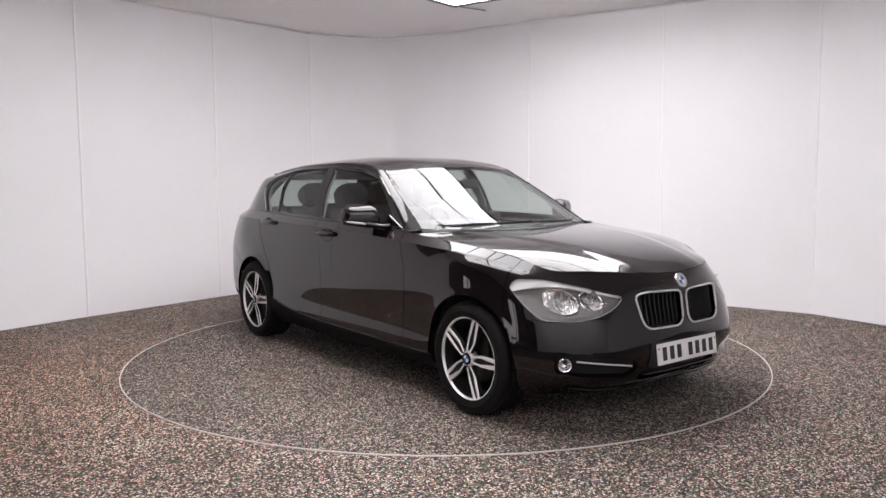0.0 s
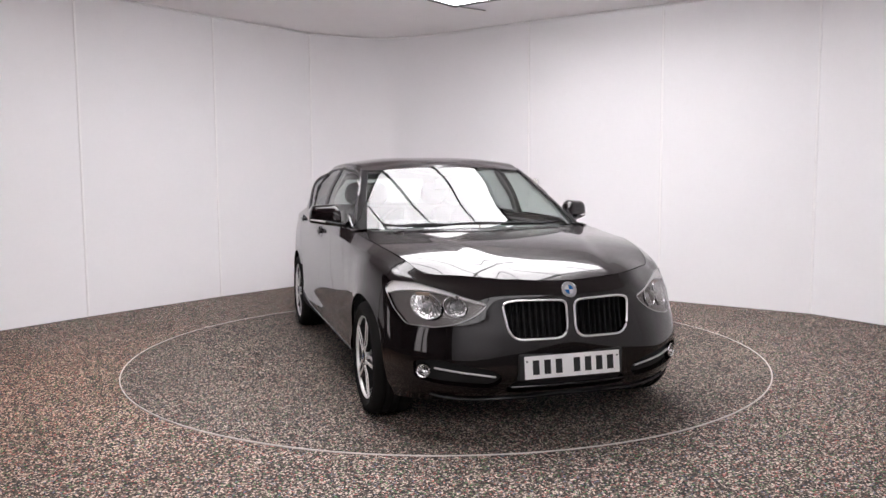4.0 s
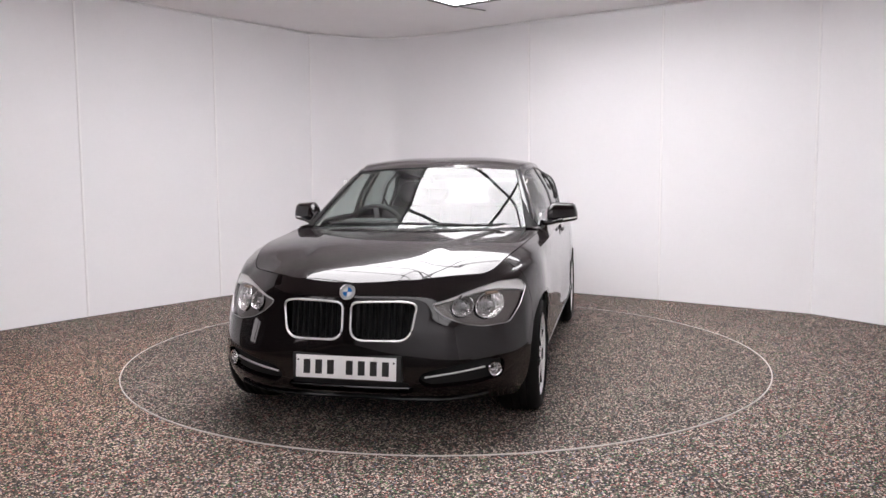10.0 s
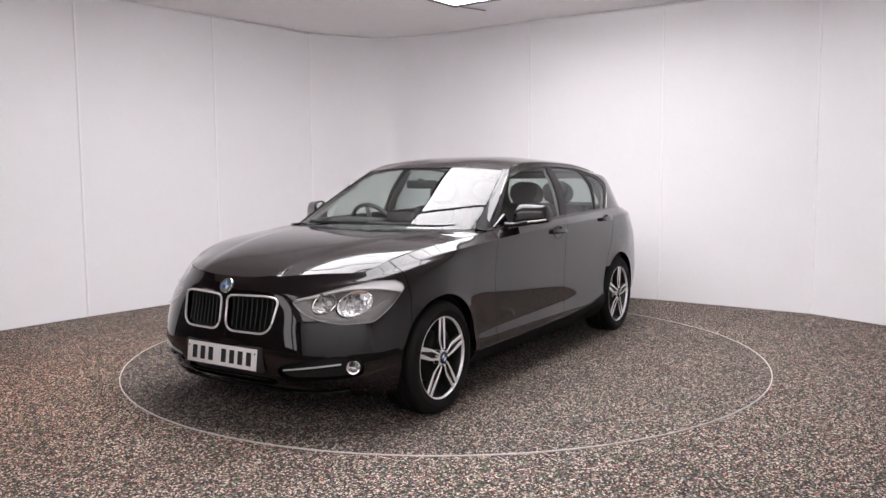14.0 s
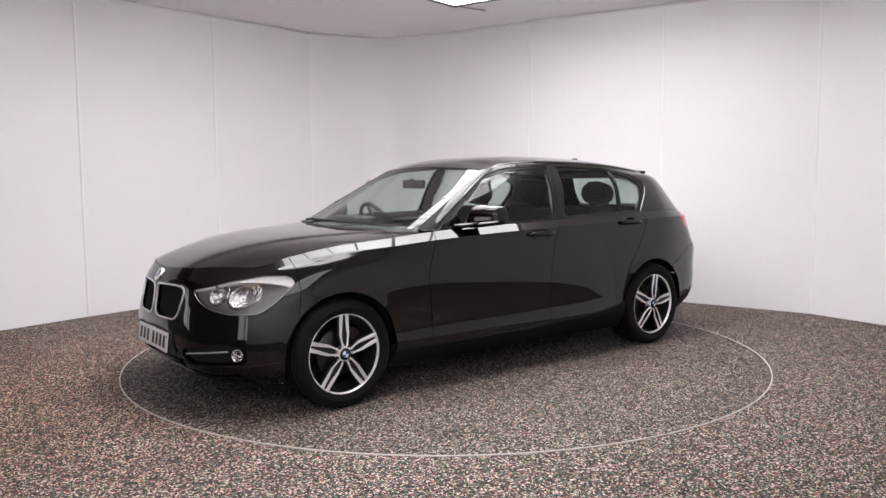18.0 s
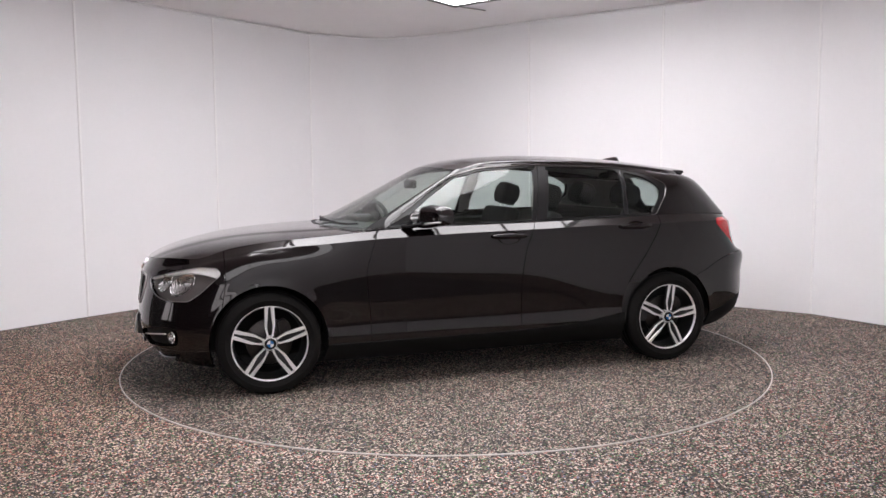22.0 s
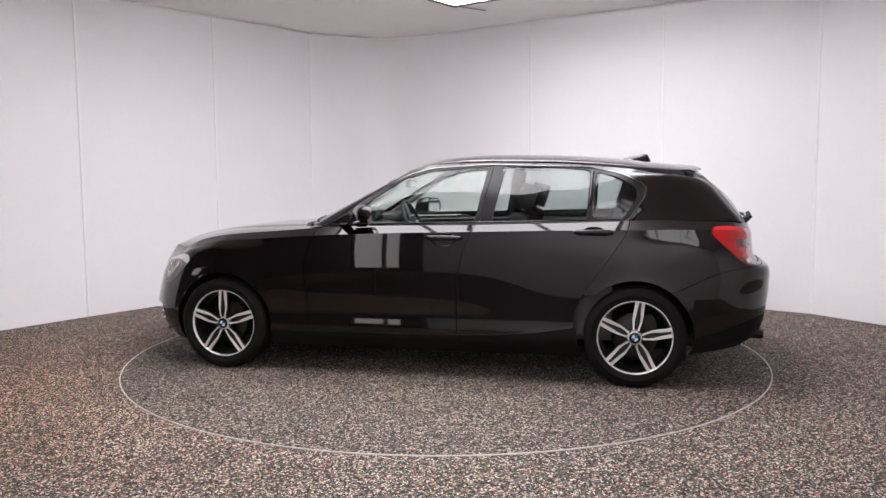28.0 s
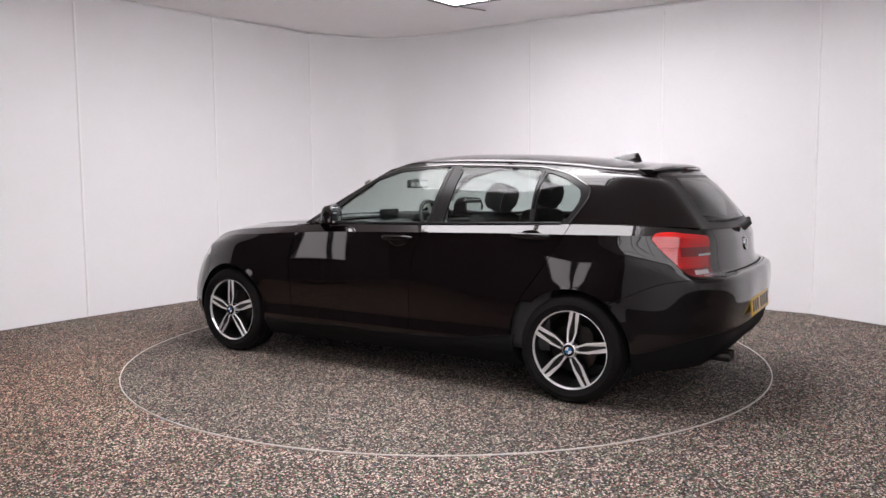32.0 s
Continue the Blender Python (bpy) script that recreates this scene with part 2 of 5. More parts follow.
def prism(bm, outline, depth, m=None, mat=0, bevel=0.0):
    """A flat outline (x, z) given thickness along y (from 0 to depth)."""
    a = [bm.verts.new((x, 0, z)) for x, z in outline]
    b = [bm.verts.new((x, depth, z)) for x, z in outline]
    fs = [bm.faces.new(a), bm.faces.new(b[::-1])]
    k = len(a)
    for i in range(k):
        fs.append(bm.faces.new((a[i], b[i], b[(i + 1) % k], a[(i + 1) % k])))
    for f in fs:
        f.material_index = mat
    if bevel:
        bmesh.ops.bevel(bm, geom=list({e for f in fs[:2] for e in f.edges}), offset=bevel, segments=2, profile=0.6, affect="EDGES")
        return None
    if m is not None:
        bmesh.ops.transform(bm, matrix=m, verts=a + b)
    return a + b


def rounded(points, r, n=5):
    """The outline with its corners rounded."""
    out, k = [], len(points)
    for i in range(k):
        p, a, b = Vector(points[i]), Vector(points[i - 1]), Vector(points[(i + 1) % k])
        ra = min(r, (a - p).length * 0.45, (b - p).length * 0.45)
        s, e = p + (a - p).normalized() * ra, p + (b - p).normalized() * ra
        for j in range(n + 1):
            t = j / n
            out.append(tuple((1 - t) ** 2 * s + 2 * t * (1 - t) * p + t * t * e))
    return out


def spline(table, x):
    """Smooth interpolation in a short table of (place, value), places rising."""
    xs = [t[0] for t in table]
    ys = [t[1] for t in table]
    if x <= xs[0]:
        return ys[0]
    if x >= xs[-1]:
        return ys[-1]
    i = max(j for j in range(len(xs)) if xs[j] <= x)
    i = min(i, len(xs) - 2)

    def slope(j):
        if j == 0:
            return (ys[1] - ys[0]) / (xs[1] - xs[0])
        if j == len(xs) - 1:
            return (ys[-1] - ys[-2]) / (xs[-1] - xs[-2])
        return (ys[j + 1] - ys[j - 1]) / (xs[j + 1] - xs[j - 1])
    h = xs[i + 1] - xs[i]
    t = (x - xs[i]) / h
    return ((1 + 2 * t) * (1 - t) ** 2 * ys[i] + t * (1 - t) ** 2 * h * slope(i) + t * t * (3 - 2 * t) * ys[i + 1] + t * t * (t - 1) * h * slope(i + 1))


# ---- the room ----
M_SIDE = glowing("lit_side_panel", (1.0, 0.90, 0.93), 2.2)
BACK = [(-4.5, -0.26), (-3.77, 0.80), (-3.312, 1.461), (-2.415, 2.66), (-1.57, 3.65), (-0.93, 4.02), (-0.30, 3.93),
        (0.94, 3.07), (2.188, 2.236), (3.345, 1.373), (3.72, 0.78), (4.45, -0.40)]
FRONT = [(4.45, -0.40), (4.9, -2.6), (3.9, -7.4), (-3.3, -7.4)]
ENTRANCE = [(-3.3, -7.4), (-3.9, -7.4), (-4.9, -2.6), (-4.5, -0.26)]
JOINTS = {2, 3, 4, 7, 8, 9}


def slab(name, outline, z0, z1, mat):
    bm = bmesh.new()
    a = [bm.verts.new((x, y, z0)) for x, y in outline]
    b = [bm.verts.new((x, y, z1)) for x, y in outline]
    bm.faces.new(a[::-1]), bm.faces.new(b)
    for i in range(len(a)):
        j = (i + 1) % len(a)
        bm.faces.new((a[i], a[j], b[j], b[i]))
    return new(name, mesh_of(name, bm, mat, False))


floor = slab("floor", [(-6, -10), (6, -10), (6, 6), (-6, 6)], -0.2, 0.0, M_FLOOR)
tagged(floor, "grey-brown speckled floor covering across the whole studio", "floor", kind="structure")
ceiling = slab("ceiling", [(-6, -10), (6, -10), (6, 6), (-6, 6)], ROOM_H, ROOM_H + 0.15, M_CEIL)
tagged(ceiling, "plain white studio ceiling with lit panels below", "ceiling", kind="structure")


def wall(name, line, label, joints=(), curved=(), mat=None):
    """A run of upright panels with thickness, butted end to end, with cover strips over their joints."""
    root = tagged(new(name), label, "wall", kind="structure")
    for i in range(len(line) - 1):
        (x0, y0), (x1, y1) = line[i], line[i + 1]
        d = Vector((x1 - x0, y1 - y0, 0))
        n = Vector((-d.y, d.x, 0)).normalized()
        if n.dot(Vector((x0, y0 + 1.5, 0))) < 0:
            n = -n
        bm = bmesh.new()
        if i in curved:
            continue
        g = d.normalized() * 0.0015
        lo = [Vector((x0, y0, 0)) + g, Vector((x1, y1, 0)) - g, Vector((x1, y1, 0)) - g + n * 0.08, Vector((x0, y0, 0)) + g + n * 0.08]
        a = [bm.verts.new(p + Vector((0, 0, 0.007))) for p in lo]
        b = [bm.verts.new(p + Vector((0, 0, ROOM_H - 0.004))) for p in lo]
        bm.faces.new(a), bm.faces.new(b)
        for k in range(4):
            bm.faces.new((a[k], a[(k + 1) % 4], b[(k + 1) % 4], b[k]))
        part("wall_panel", bm, mat or M_WALL, root, smooth=False)
        bm = bmesh.new()
        ends = [Vector((x0, y0, 0)) + n * 0.004, Vector((x1, y1, 0)) + n * 0.004, Vector((x1, y1, 0)) + n * 0.05, Vector((x0, y0, 0)) + n * 0.05]
        a = [bm.verts.new(p + Vector((0, 0, 0.0005))) for p in ends]
        b = [bm.verts.new(p + Vector((0, 0, 0.0068))) for p in ends]
        bm.faces.new(a), bm.faces.new(b)
        for k in range(4):
            bm.faces.new((a[k], a[(k + 1) % 4], b[(k + 1) % 4], b[k]))
        part("shadow_gap", bm, M_GROOVE, root, smooth=False)
        # coving bead along the top edge
        bm = bmesh.new()
        q = [Vector((x0, y0, ROOM_H - 0.012)) - n * 0.006, Vector((x1, y1, ROOM_H - 0.012)) - n * 0.006]
        tube(bm, q, 0.0115, 8)
        part("top_bead", bm, M_SEAM, root)
    if curved:
        # the far corner is one sheet bent round in a curve
        run = [line[curved[0]]] + list(line[curved[0] + 1:curved[-1] + 1]) + [line[curved[-1] + 1]]
        knots = [(k, p) for k, p in enumerate(run)]
        for nm, z0, z1, back, skin in (("wall_panel", 0.007, ROOM_H - 0.004, 0.0, M_WALL), ("shadow_gap", 0.0005, 0.0068, 0.004, M_GROOVE)):
            bm = bmesh.new()
            rows = []
            for j in range(49):
                u = j / 48 * (len(run) - 1)
                x = spline([(k, p[0]) for k, p in knots], u)
                y = spline([(k, p[1]) for k, p in knots], u) + back
                rows.append([bm.verts.new((x, y + dy, z)) for dy, z in ((0, z0), (0, z1), (0.08, z1), (0.08, z0))])
            for a, b in zip(rows, rows[1:]):
                for j in range(4):
                    bm.faces.new((a[j], a[(j + 1) % 4], b[(j + 1) % 4], b[j]))
            bm.faces.new(rows[0]), bm.faces.new(rows[-1])
            bmesh.ops.recalc_face_normals(bm, faces=bm.faces)
            part(nm, bm, skin, root)
        bm = bmesh.new()
        tube(bm, [(spline([(k, p[0]) for k, p in knots], j / 8), spline([(k, p[1]) for k, p in knots], j / 8) - 0.006, ROOM_H - 0.012) for j in range(8 * (len(run) - 1) + 1)], 0.0115, 8)
        part("top_bead", bm, M_SEAM, root)
    for i in joints:
        x, y = line[i]
        d = (Vector(line[i + 1]) - Vector(line[i - 1])).normalized()
        a = math.degrees(math.atan2(d.y, d.x))
        bm = bmesh.new()
        box(bm, (-0.011, -0.007, 0.008), (0.011, 0.007, ROOM_H - 0.005), 0.005)
        ob = part("joint_strip", bm, M_SEAM, root)
        ob.matrix_basis = pose(x, y, 0, 0, 0, a)
        bm = bmesh.new()
        box(bm, (-0.0155, -0.0015, 0.009), (-0.0112, 0.003, ROOM_H - 0.006))
        ob = part("joint_gap", bm, M_JOINT, root, smooth=False)
        ob.matrix_basis = pose(x, y, 0, 0, 0, a)
    return root


wall("wall_back", BACK, "smooth white upright wall panels with narrow joint strips", sorted(JOINTS), (4, 5, 6))
wall("wall_front", FRONT, "plain white wall closing the studio", [1])
# unseen stand-in for a dark opening; it keeps the car's reflections black
wall("wall_entrance_standin", ENTRANCE, "unseen dark grey wall standing in for a dark opening", mat=M_ENTRANCE)


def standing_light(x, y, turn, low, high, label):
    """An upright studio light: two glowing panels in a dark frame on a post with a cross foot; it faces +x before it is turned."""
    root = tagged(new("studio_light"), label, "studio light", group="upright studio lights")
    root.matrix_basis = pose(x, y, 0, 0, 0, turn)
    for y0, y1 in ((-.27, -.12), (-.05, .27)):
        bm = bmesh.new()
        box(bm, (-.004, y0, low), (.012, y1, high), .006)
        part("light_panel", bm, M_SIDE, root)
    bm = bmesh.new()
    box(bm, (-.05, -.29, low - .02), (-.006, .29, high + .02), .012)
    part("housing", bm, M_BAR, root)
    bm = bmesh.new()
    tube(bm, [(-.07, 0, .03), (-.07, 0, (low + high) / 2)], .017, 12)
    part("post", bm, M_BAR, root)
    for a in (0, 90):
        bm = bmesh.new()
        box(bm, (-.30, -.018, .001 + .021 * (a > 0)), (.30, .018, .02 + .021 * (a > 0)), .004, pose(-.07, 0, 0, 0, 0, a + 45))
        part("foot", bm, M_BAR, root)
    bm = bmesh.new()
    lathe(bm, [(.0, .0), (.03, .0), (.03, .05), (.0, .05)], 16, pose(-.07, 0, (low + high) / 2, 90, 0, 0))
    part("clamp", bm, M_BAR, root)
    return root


# unseen bright sources, set by what the car mirrors; the stands are assumed
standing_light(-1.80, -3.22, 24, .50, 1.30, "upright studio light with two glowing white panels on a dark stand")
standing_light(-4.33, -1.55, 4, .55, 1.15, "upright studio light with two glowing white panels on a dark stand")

# ---- the lit ceiling panel: a square of glowing tiles between dark bars, set square to the side walls ----
LIGHT_CORNER = Vector((0.103, 1.66))
LIGHT_A, LIGHT_B = Vector((0.80, -0.60)), Vector((-0.60, -0.80))


def light_panel(name, corner, ea, eb, na, nb, tile_a, tile_b, bar, label, glow, deep=0.045):
    """Glowing tiles between dark bars below a shallow box; a deep box gets added glowing sides."""
    root = tagged(new(name), label, "ceiling light", group="studio ceiling lights")
    root.matrix_basis = Matrix.Translation((corner.x, corner.y, ROOM_H - deep)) @ Matrix(((ea.x, eb.x, 0, 0), (ea.y, eb.y, 0, 0), (0, 0, 1, 0), (0, 0, 0, 1)))
    tile = bmesh.new()
    box(tile, (0, 0, 0.0), (tile_a - bar, tile_b - bar, 0.012), 0.003)
    me = mesh_of("tile", tile, glow)
    for i in range(na):
        for j in range(nb):
            ob = new("tile", me)
            ob.parent = root
            ob.matrix_basis = pose(i * tile_a + bar / 2, j * tile_b + bar / 2, 0.006)
    for i in range(na + 1):
        bm = bmesh.new()
        w = bar * 0.75
        box(bm, (i * tile_a - w, -bar, -0.004), (i * tile_a + w, nb * tile_b + bar, 0.024), 0.003)
        part("bar", bm, M_BAR, root)
    for j in range(nb + 1):
        bm = bmesh.new()
        w = bar / 2 if 0 < j < nb else bar
        box(bm, (-bar, j * tile_b - w, -0.001), (na * tile_a + bar, j * tile_b + w, 0.027), 0.003)
        part("bar", bm, M_BAR, root)
    bm = bmesh.new()
    box(bm, (-bar, -bar, 0.0275), (na * tile_a + bar, nb * tile_b + bar, 0.044))
    part("housing", bm, M_SEAM, root)
    # glowing sides, added to brighten the upper walls
    if deep > 0.05:
        a, b, t = na * tile_a, nb * tile_b, 0.006
        for lo, hi in (((0, -t, .046), (a, t, deep - .002)), ((0, b - t, .046), (a, b + t, deep - .002)), ((-t, t + .001, .046), (t, b - t - .001, deep - .002)), ((a - t, t + .001, .046), (a + t, b - t - .001, deep - .002))):
            bm = bmesh.new()
            box(bm, lo, hi, 0.002)
            part("added_side_glow", bm, glow, root)
    return root


light_panel("ceiling_light", LIGHT_CORNER, LIGHT_A, LIGHT_B, 2, 6, 1.18, 0.565, 0.027, "large oblong white glowing ceiling light box with dark bars", M_PANEL, 0.135)
# unseen fill panel behind the camera, added to brighten the car's front
light_panel("ceiling_light", Vector((-3.0, -4.9)), Vector((1, 0)), Vector((0, -1)), 5, 4, 1.2, 0.59, 0.022, "added oblong white fill panel on the ceiling, out of view", M_REAR_FILL)

# an unseen dark sheet before the table, added to darken what the car's flanks mirror
bm = bmesh.new()
box(bm, (-3.1, -7.3, 0.0006), (3.1, -2.95, 0.009), 0.004)
dark_floor_sheet = new("dark_floor_sheet", mesh_of("dark_floor_sheet", bm, M_DARK_SHEET))
tagged(dark_floor_sheet, "added unseen dark sheet on the floor, mirrored in the car", "mat")

# a thin cable clipped to the ceiling beside the light, and the joint that has opened at its top
bm = bmesh.new()
tube(bm, [(0.14, 2.24, ROOM_H - 0.006), (0.22, 2.31, ROOM_H - 0.009), (0.33, 2.38, ROOM_H - 0.007), (0.43, 2.47, ROOM_H - 0.006)], 0.006, 8)
cable = new("cable", mesh_of("cable", bm, M_GROOVE))
tagged(cable, "thin grey cable fixed along the white ceiling", "cable")

# ---- the turntable: a round of the same covering in a darker, browner tint, with a thin steel edge ----
turntable = tagged(new("turntable"), "round turning floor plate with a thin steel edge", "turntable")
bm = bmesh.new()
bmesh.ops.create_cone(bm, cap_ends=True, segments=160, radius1=RING_R - 0.006, radius2=RING_R - 0.006, depth=0.004, matrix=Matrix.Translation((0, 0, 0.002)))
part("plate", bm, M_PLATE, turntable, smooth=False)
bm = bmesh.new()
for r0, r1, h in ((RING_R - 0.0035, RING_R + 0.0035, 0.0055),):
    n = 200
    rows = [[bm.verts.new((r * math.cos(2 * math.pi * j / n), r * math.sin(2 * math.pi * j / n), z)) for j in range(n)] for r, z in ((r0, 0.0005), (r0, h), (r1, h), (r1, 0.0005))]
    for a, b in zip(rows, rows[1:]):
        for j in range(n):
            bm.faces.new((a[j], a[(j + 1) % n], b[(j + 1) % n], b[j]))
part("edge_ring", bm, M_RING, turntable, "thin pale steel ring")


M_BROW = material("bright_lamp_brow", (0.86, 0.85, 0.85), 0.5, 0.0)

# ---- the car: surfaces lofted from a few level lines; x forward, y to its left, origin on the table's axis ----
car = tagged(new("hatchback_car"), "black five-door hatchback with polished alloy wheels on a turntable", "car")
BASE = Matrix.Translation((CAR_X, CAR_Y, 0.004))

ZC = [(0.5, 0.97), (0.9, 0.959), (1.2, 0.946), (1.4, 0.932), (1.6, 0.907), (1.8, 0.866), (1.95, 0.816), (2.05, 0.762)]
ZDROP = [(0.6, 0.004), (0.8, 0.014), (1.0, 0.024), (1.345, 0.035), (1.55, 0.05), (1.68, 0.078), (1.8, 0.105), (1.92, 0.108), (2.04, 0.08)]
ZEDGE = [(0.6, 0.80), (1.0, 0.775), (1.345, 0.745), (1.6, 0.70), (1.75, 0.66), (2.04, 0.6)]
DOME = [(0.8, 0.56), (1.2, 0.47), (1.6, 0.36), (2.0, 0.28)]


def bonnet_z(x, y):
    z = spline(ZC, x) - spline(ZDROP, x) * (abs(y) / spline(ZEDGE, x)) ** 3.6
    k = min(1, max(0, (spline(DOME, x) + 0.035 - abs(y)) / 0.07))
    return z + 0.007 * (k * k * (3 - 2 * k) - 1)


# level lines from the nose round the side to the tail: (x, y) at eighteen stations each
ROW0 = [(1.98, 0), (1.97, 0.28), (1.92, 0.5), (1.8, 0.68), (1.7, 0.76), (1.6, 0.78), (1.345, 0.8), (1.0, 0.775), (0.7, 0.765), (0.2, 0.765), (-0.35, 0.765), (-0.9, 0.775), (-1.345, 0.8), (-1.65, 0.79), (-1.88, 0.73), (-2.0, 0.6), (-2.04, 0.3), (-2.045, 0)]
ROW1 = [(2.07, 0), (2.055, 0.28), (1.995, 0.51), (1.865, 0.7), (1.73, 0.8), (1.61, 0.832), (1.345, 0.868), (1.0, 0.862), (0.7, 0.863), (0.2, 0.8635), (-0.35, 0.868), (-0.9, 0.882), (-1.345, 0.868), (-1.65, 0.855), (-1.92, 0.78), (-2.08, 0.62), (-2.12, 0.3), (-2.125, 0)]
ROW2 = [(2.106, 0), (2.092, 0.29), (2.038, 0.51), (1.89, 0.71), (1.745, 0.812), (1.62, 0.848), (1.345, 0.879), (1.0, 0.861), (0.7, 0.860), (0.2, 0.8605), (-0.35, 0.864), (-0.9, 0.880), (-1.345, 0.882), (-1.65, 0.868), (-1.94, 0.8), (-2.11, 0.63), (-2.16, 0.31), (-2.165, 0)]
ROW3 = [(2.106, 0), (2.085, 0.28), (2.03, 0.48), (1.89, 0.68), (1.745, 0.79), (1.62, 0.84), (1.345, 0.884), (1.0, 0.872), (0.7, 0.8655), (0.2, 0.8655), (-0.35, 0.867), (-0.9, 0.876), (-1.345, 0.885), (-1.65, 0.868), (-1.94, 0.8), (-2.125, 0.62), (-2.185, 0.31), (-2.19, 0)]
ROW4 = [(2.086, 0), (2.063, 0.25), (2.012, 0.44), (1.892, 0.62), (1.76, 0.735), (1.62, 0.818), (1.345, 0.874), (1.0, 0.871), (0.7, 0.8655), (0.2, 0.8655), (-0.35, 0.866), (-0.9, 0.869), (-1.345, 0.876), (-1.665, 0.857), (-1.965, 0.785), (-2.125, 0.625), (-2.172, 0.3), (-2.18, 0)]
ROW5 = [(2.078, 0), (2.055, 0.25), (1.99, 0.42), (1.87, 0.57), (1.75, 0.68), (1.61, 0.778), (1.345, 0.853), (1.0, 0.859), (0.7, 0.861), (0.2, 0.861), (-0.35, 0.861), (-0.9, 0.862), (-1.345, 0.862), (-1.67, 0.848), (-1.93, 0.776), (-2.045, 0.58), (-2.105, 0.28), (-2.115, 0)]
ROW6 = [(2.06, 0), (2.035, 0.24), (1.965, 0.41), (1.84, 0.555), (1.735, 0.655), (1.605, 0.732), (1.345, 0.812), (1.0, 0.843), (0.7, 0.853), (0.2, 0.854), (-0.35, 0.853), (-0.9, 0.845), (-1.345, 0.838), (-1.67, 0.818), (-1.915, 0.734), (-2.025, 0.57), (-2.085, 0.27), (-2.095, 0)]
ROW7 = [(2.035, 0), (2.01, 0.235), (1.94, 0.4), (1.82, 0.545), (1.725, 0.635), (1.59, 0.69), (1.345, 0.745), (1.0, 0.775), (0.7, 0.797), (0.2, 0.797), (-0.35, 0.797), (-0.9, 0.785), (-1.345, 0.776), (-1.66, 0.757), (-1.89, 0.684), (-2.005, 0.532), (-2.06, 0.26), (-2.07, 0)]
LOWER_XY = [ROW0, ROW1, ROW2, ROW3, ROW4, ROW5, ROW6, ROW7]
# heights of the level lines by station
LOWER_Z = [
    [(0, .195), (4, .175), (6, .165), (8, .16), (12, .165), (14, .23), (17, .27)],
    [(0, .26), (4, .27), (8, .27), (11, .275), (14, .31), (17, .34)],
    [(0, .37), (4, .39), (8, .40), (12, .40), (14, .43), (17, .45)],
    [(0, .50), (4, .53), (8, .54), (13, .55), (15, .585), (17, .60)],
    [(0, .625), (2, .63), (4, .655), (6, .68), (8, .69), (12, .70), (14, .705), (15, .715), (17, .715)],
    [(0, .70), (2, .705), (4, .742), (6, .803), (8, .80), (12, .82), (14, .80), (15, .768), (17, .762)],
    [(0, .738), (2, .748), (4, .776), (5, .812), (6, .858), (8, .902), (9, .922), (10, .935), (11, .947), (12, .952), (13, .957), (14, .95), (15, .925), (17, .90)],
    [(0, .75), (8, .957), (9, .975), (10, .985), (11, .998), (12, 1.008), (13, 1.008), (15, .985), (17, .97)],
]
NET = np.zeros((8, 18, 3))
for r in range(8):
    for s in range(18):
        x, y = LOWER_XY[r][s]
        NET[r, s] = x, y, (bonnet_z(x, y) if r == 7 and s <= 8 else spline(LOWER_Z[r], s))


def catmull(p0, p1, p2, p3, t):
    return 0.5 * (2 * p1 + (p2 - p0) * t + (2 * p0 - 5 * p1 + 4 * p2 - p3) * t * t + (3 * p1 - p0 - 3 * p2 + p3) * t ** 3)


def weave(net, fu, fv, tight_rows=()):
    """Fill a net of level lines into a fine grid. Ends mirror across the middle plane along a line; tight rows stay creases."""
    rows, cols, _ = net.shape
    flip = np.array([1, -1, 1])
    wide = np.concatenate([net[:, 1:2] * flip, net, net[:, -2:-1] * flip], 1)
    out = []
    for s in range(cols - 1):
        for k in range(fu):
            t = k / fu
            out.append(catmull(wide[:, s], wide[:, s + 1], wide[:, s + 2], wide[:, s + 3], t))
    out.append(net[:, -1])
    lines = np.stack(out, 1)
    grid = []
    for r in range(rows - 1):
        p1, p2 = lines[r], lines[r + 1]
        p0 = lines[r - 1] if r > 0 and r not in tight_rows else 2 * p1 - p2
        p3 = lines[r + 2] if r + 2 < rows and (r + 1) not in tight_rows else 2 * p2 - p1
        for k in range(fv):
            grid.append(catmull(p0, p1, p2, p3, k / fv))
    grid.append(lines[-1])
    g = np.stack(grid, 0)
    g[:, 0, 1] = g[:, -1, 1] = 0
    return g


def sheet(g):
    """A bmesh from a grid of points, facing outwards."""
    bm = bmesh.new()
    vs = [[bm.verts.new(p) for p in row] for row in g]
    for r in range(len(vs) - 1):
        for c in range(len(vs[0]) - 1):
            q = (vs[r][c], vs[r][c + 1], vs[r + 1][c + 1], vs[r + 1][c])
            if len({tuple(round(k, 6) for k in v.co) for v in q}) == 4:
                bm.faces.new(q)
            else:
                keep = []
                for v in q:
                    if not any((v.co - w.co).length < 1e-6 for w in keep):
                        keep.append(v)
                if len(keep) == 3:
                    bm.faces.new(keep)
    bmesh.ops.remove_doubles(bm, verts=bm.verts, dist=1e-6)
    return bm


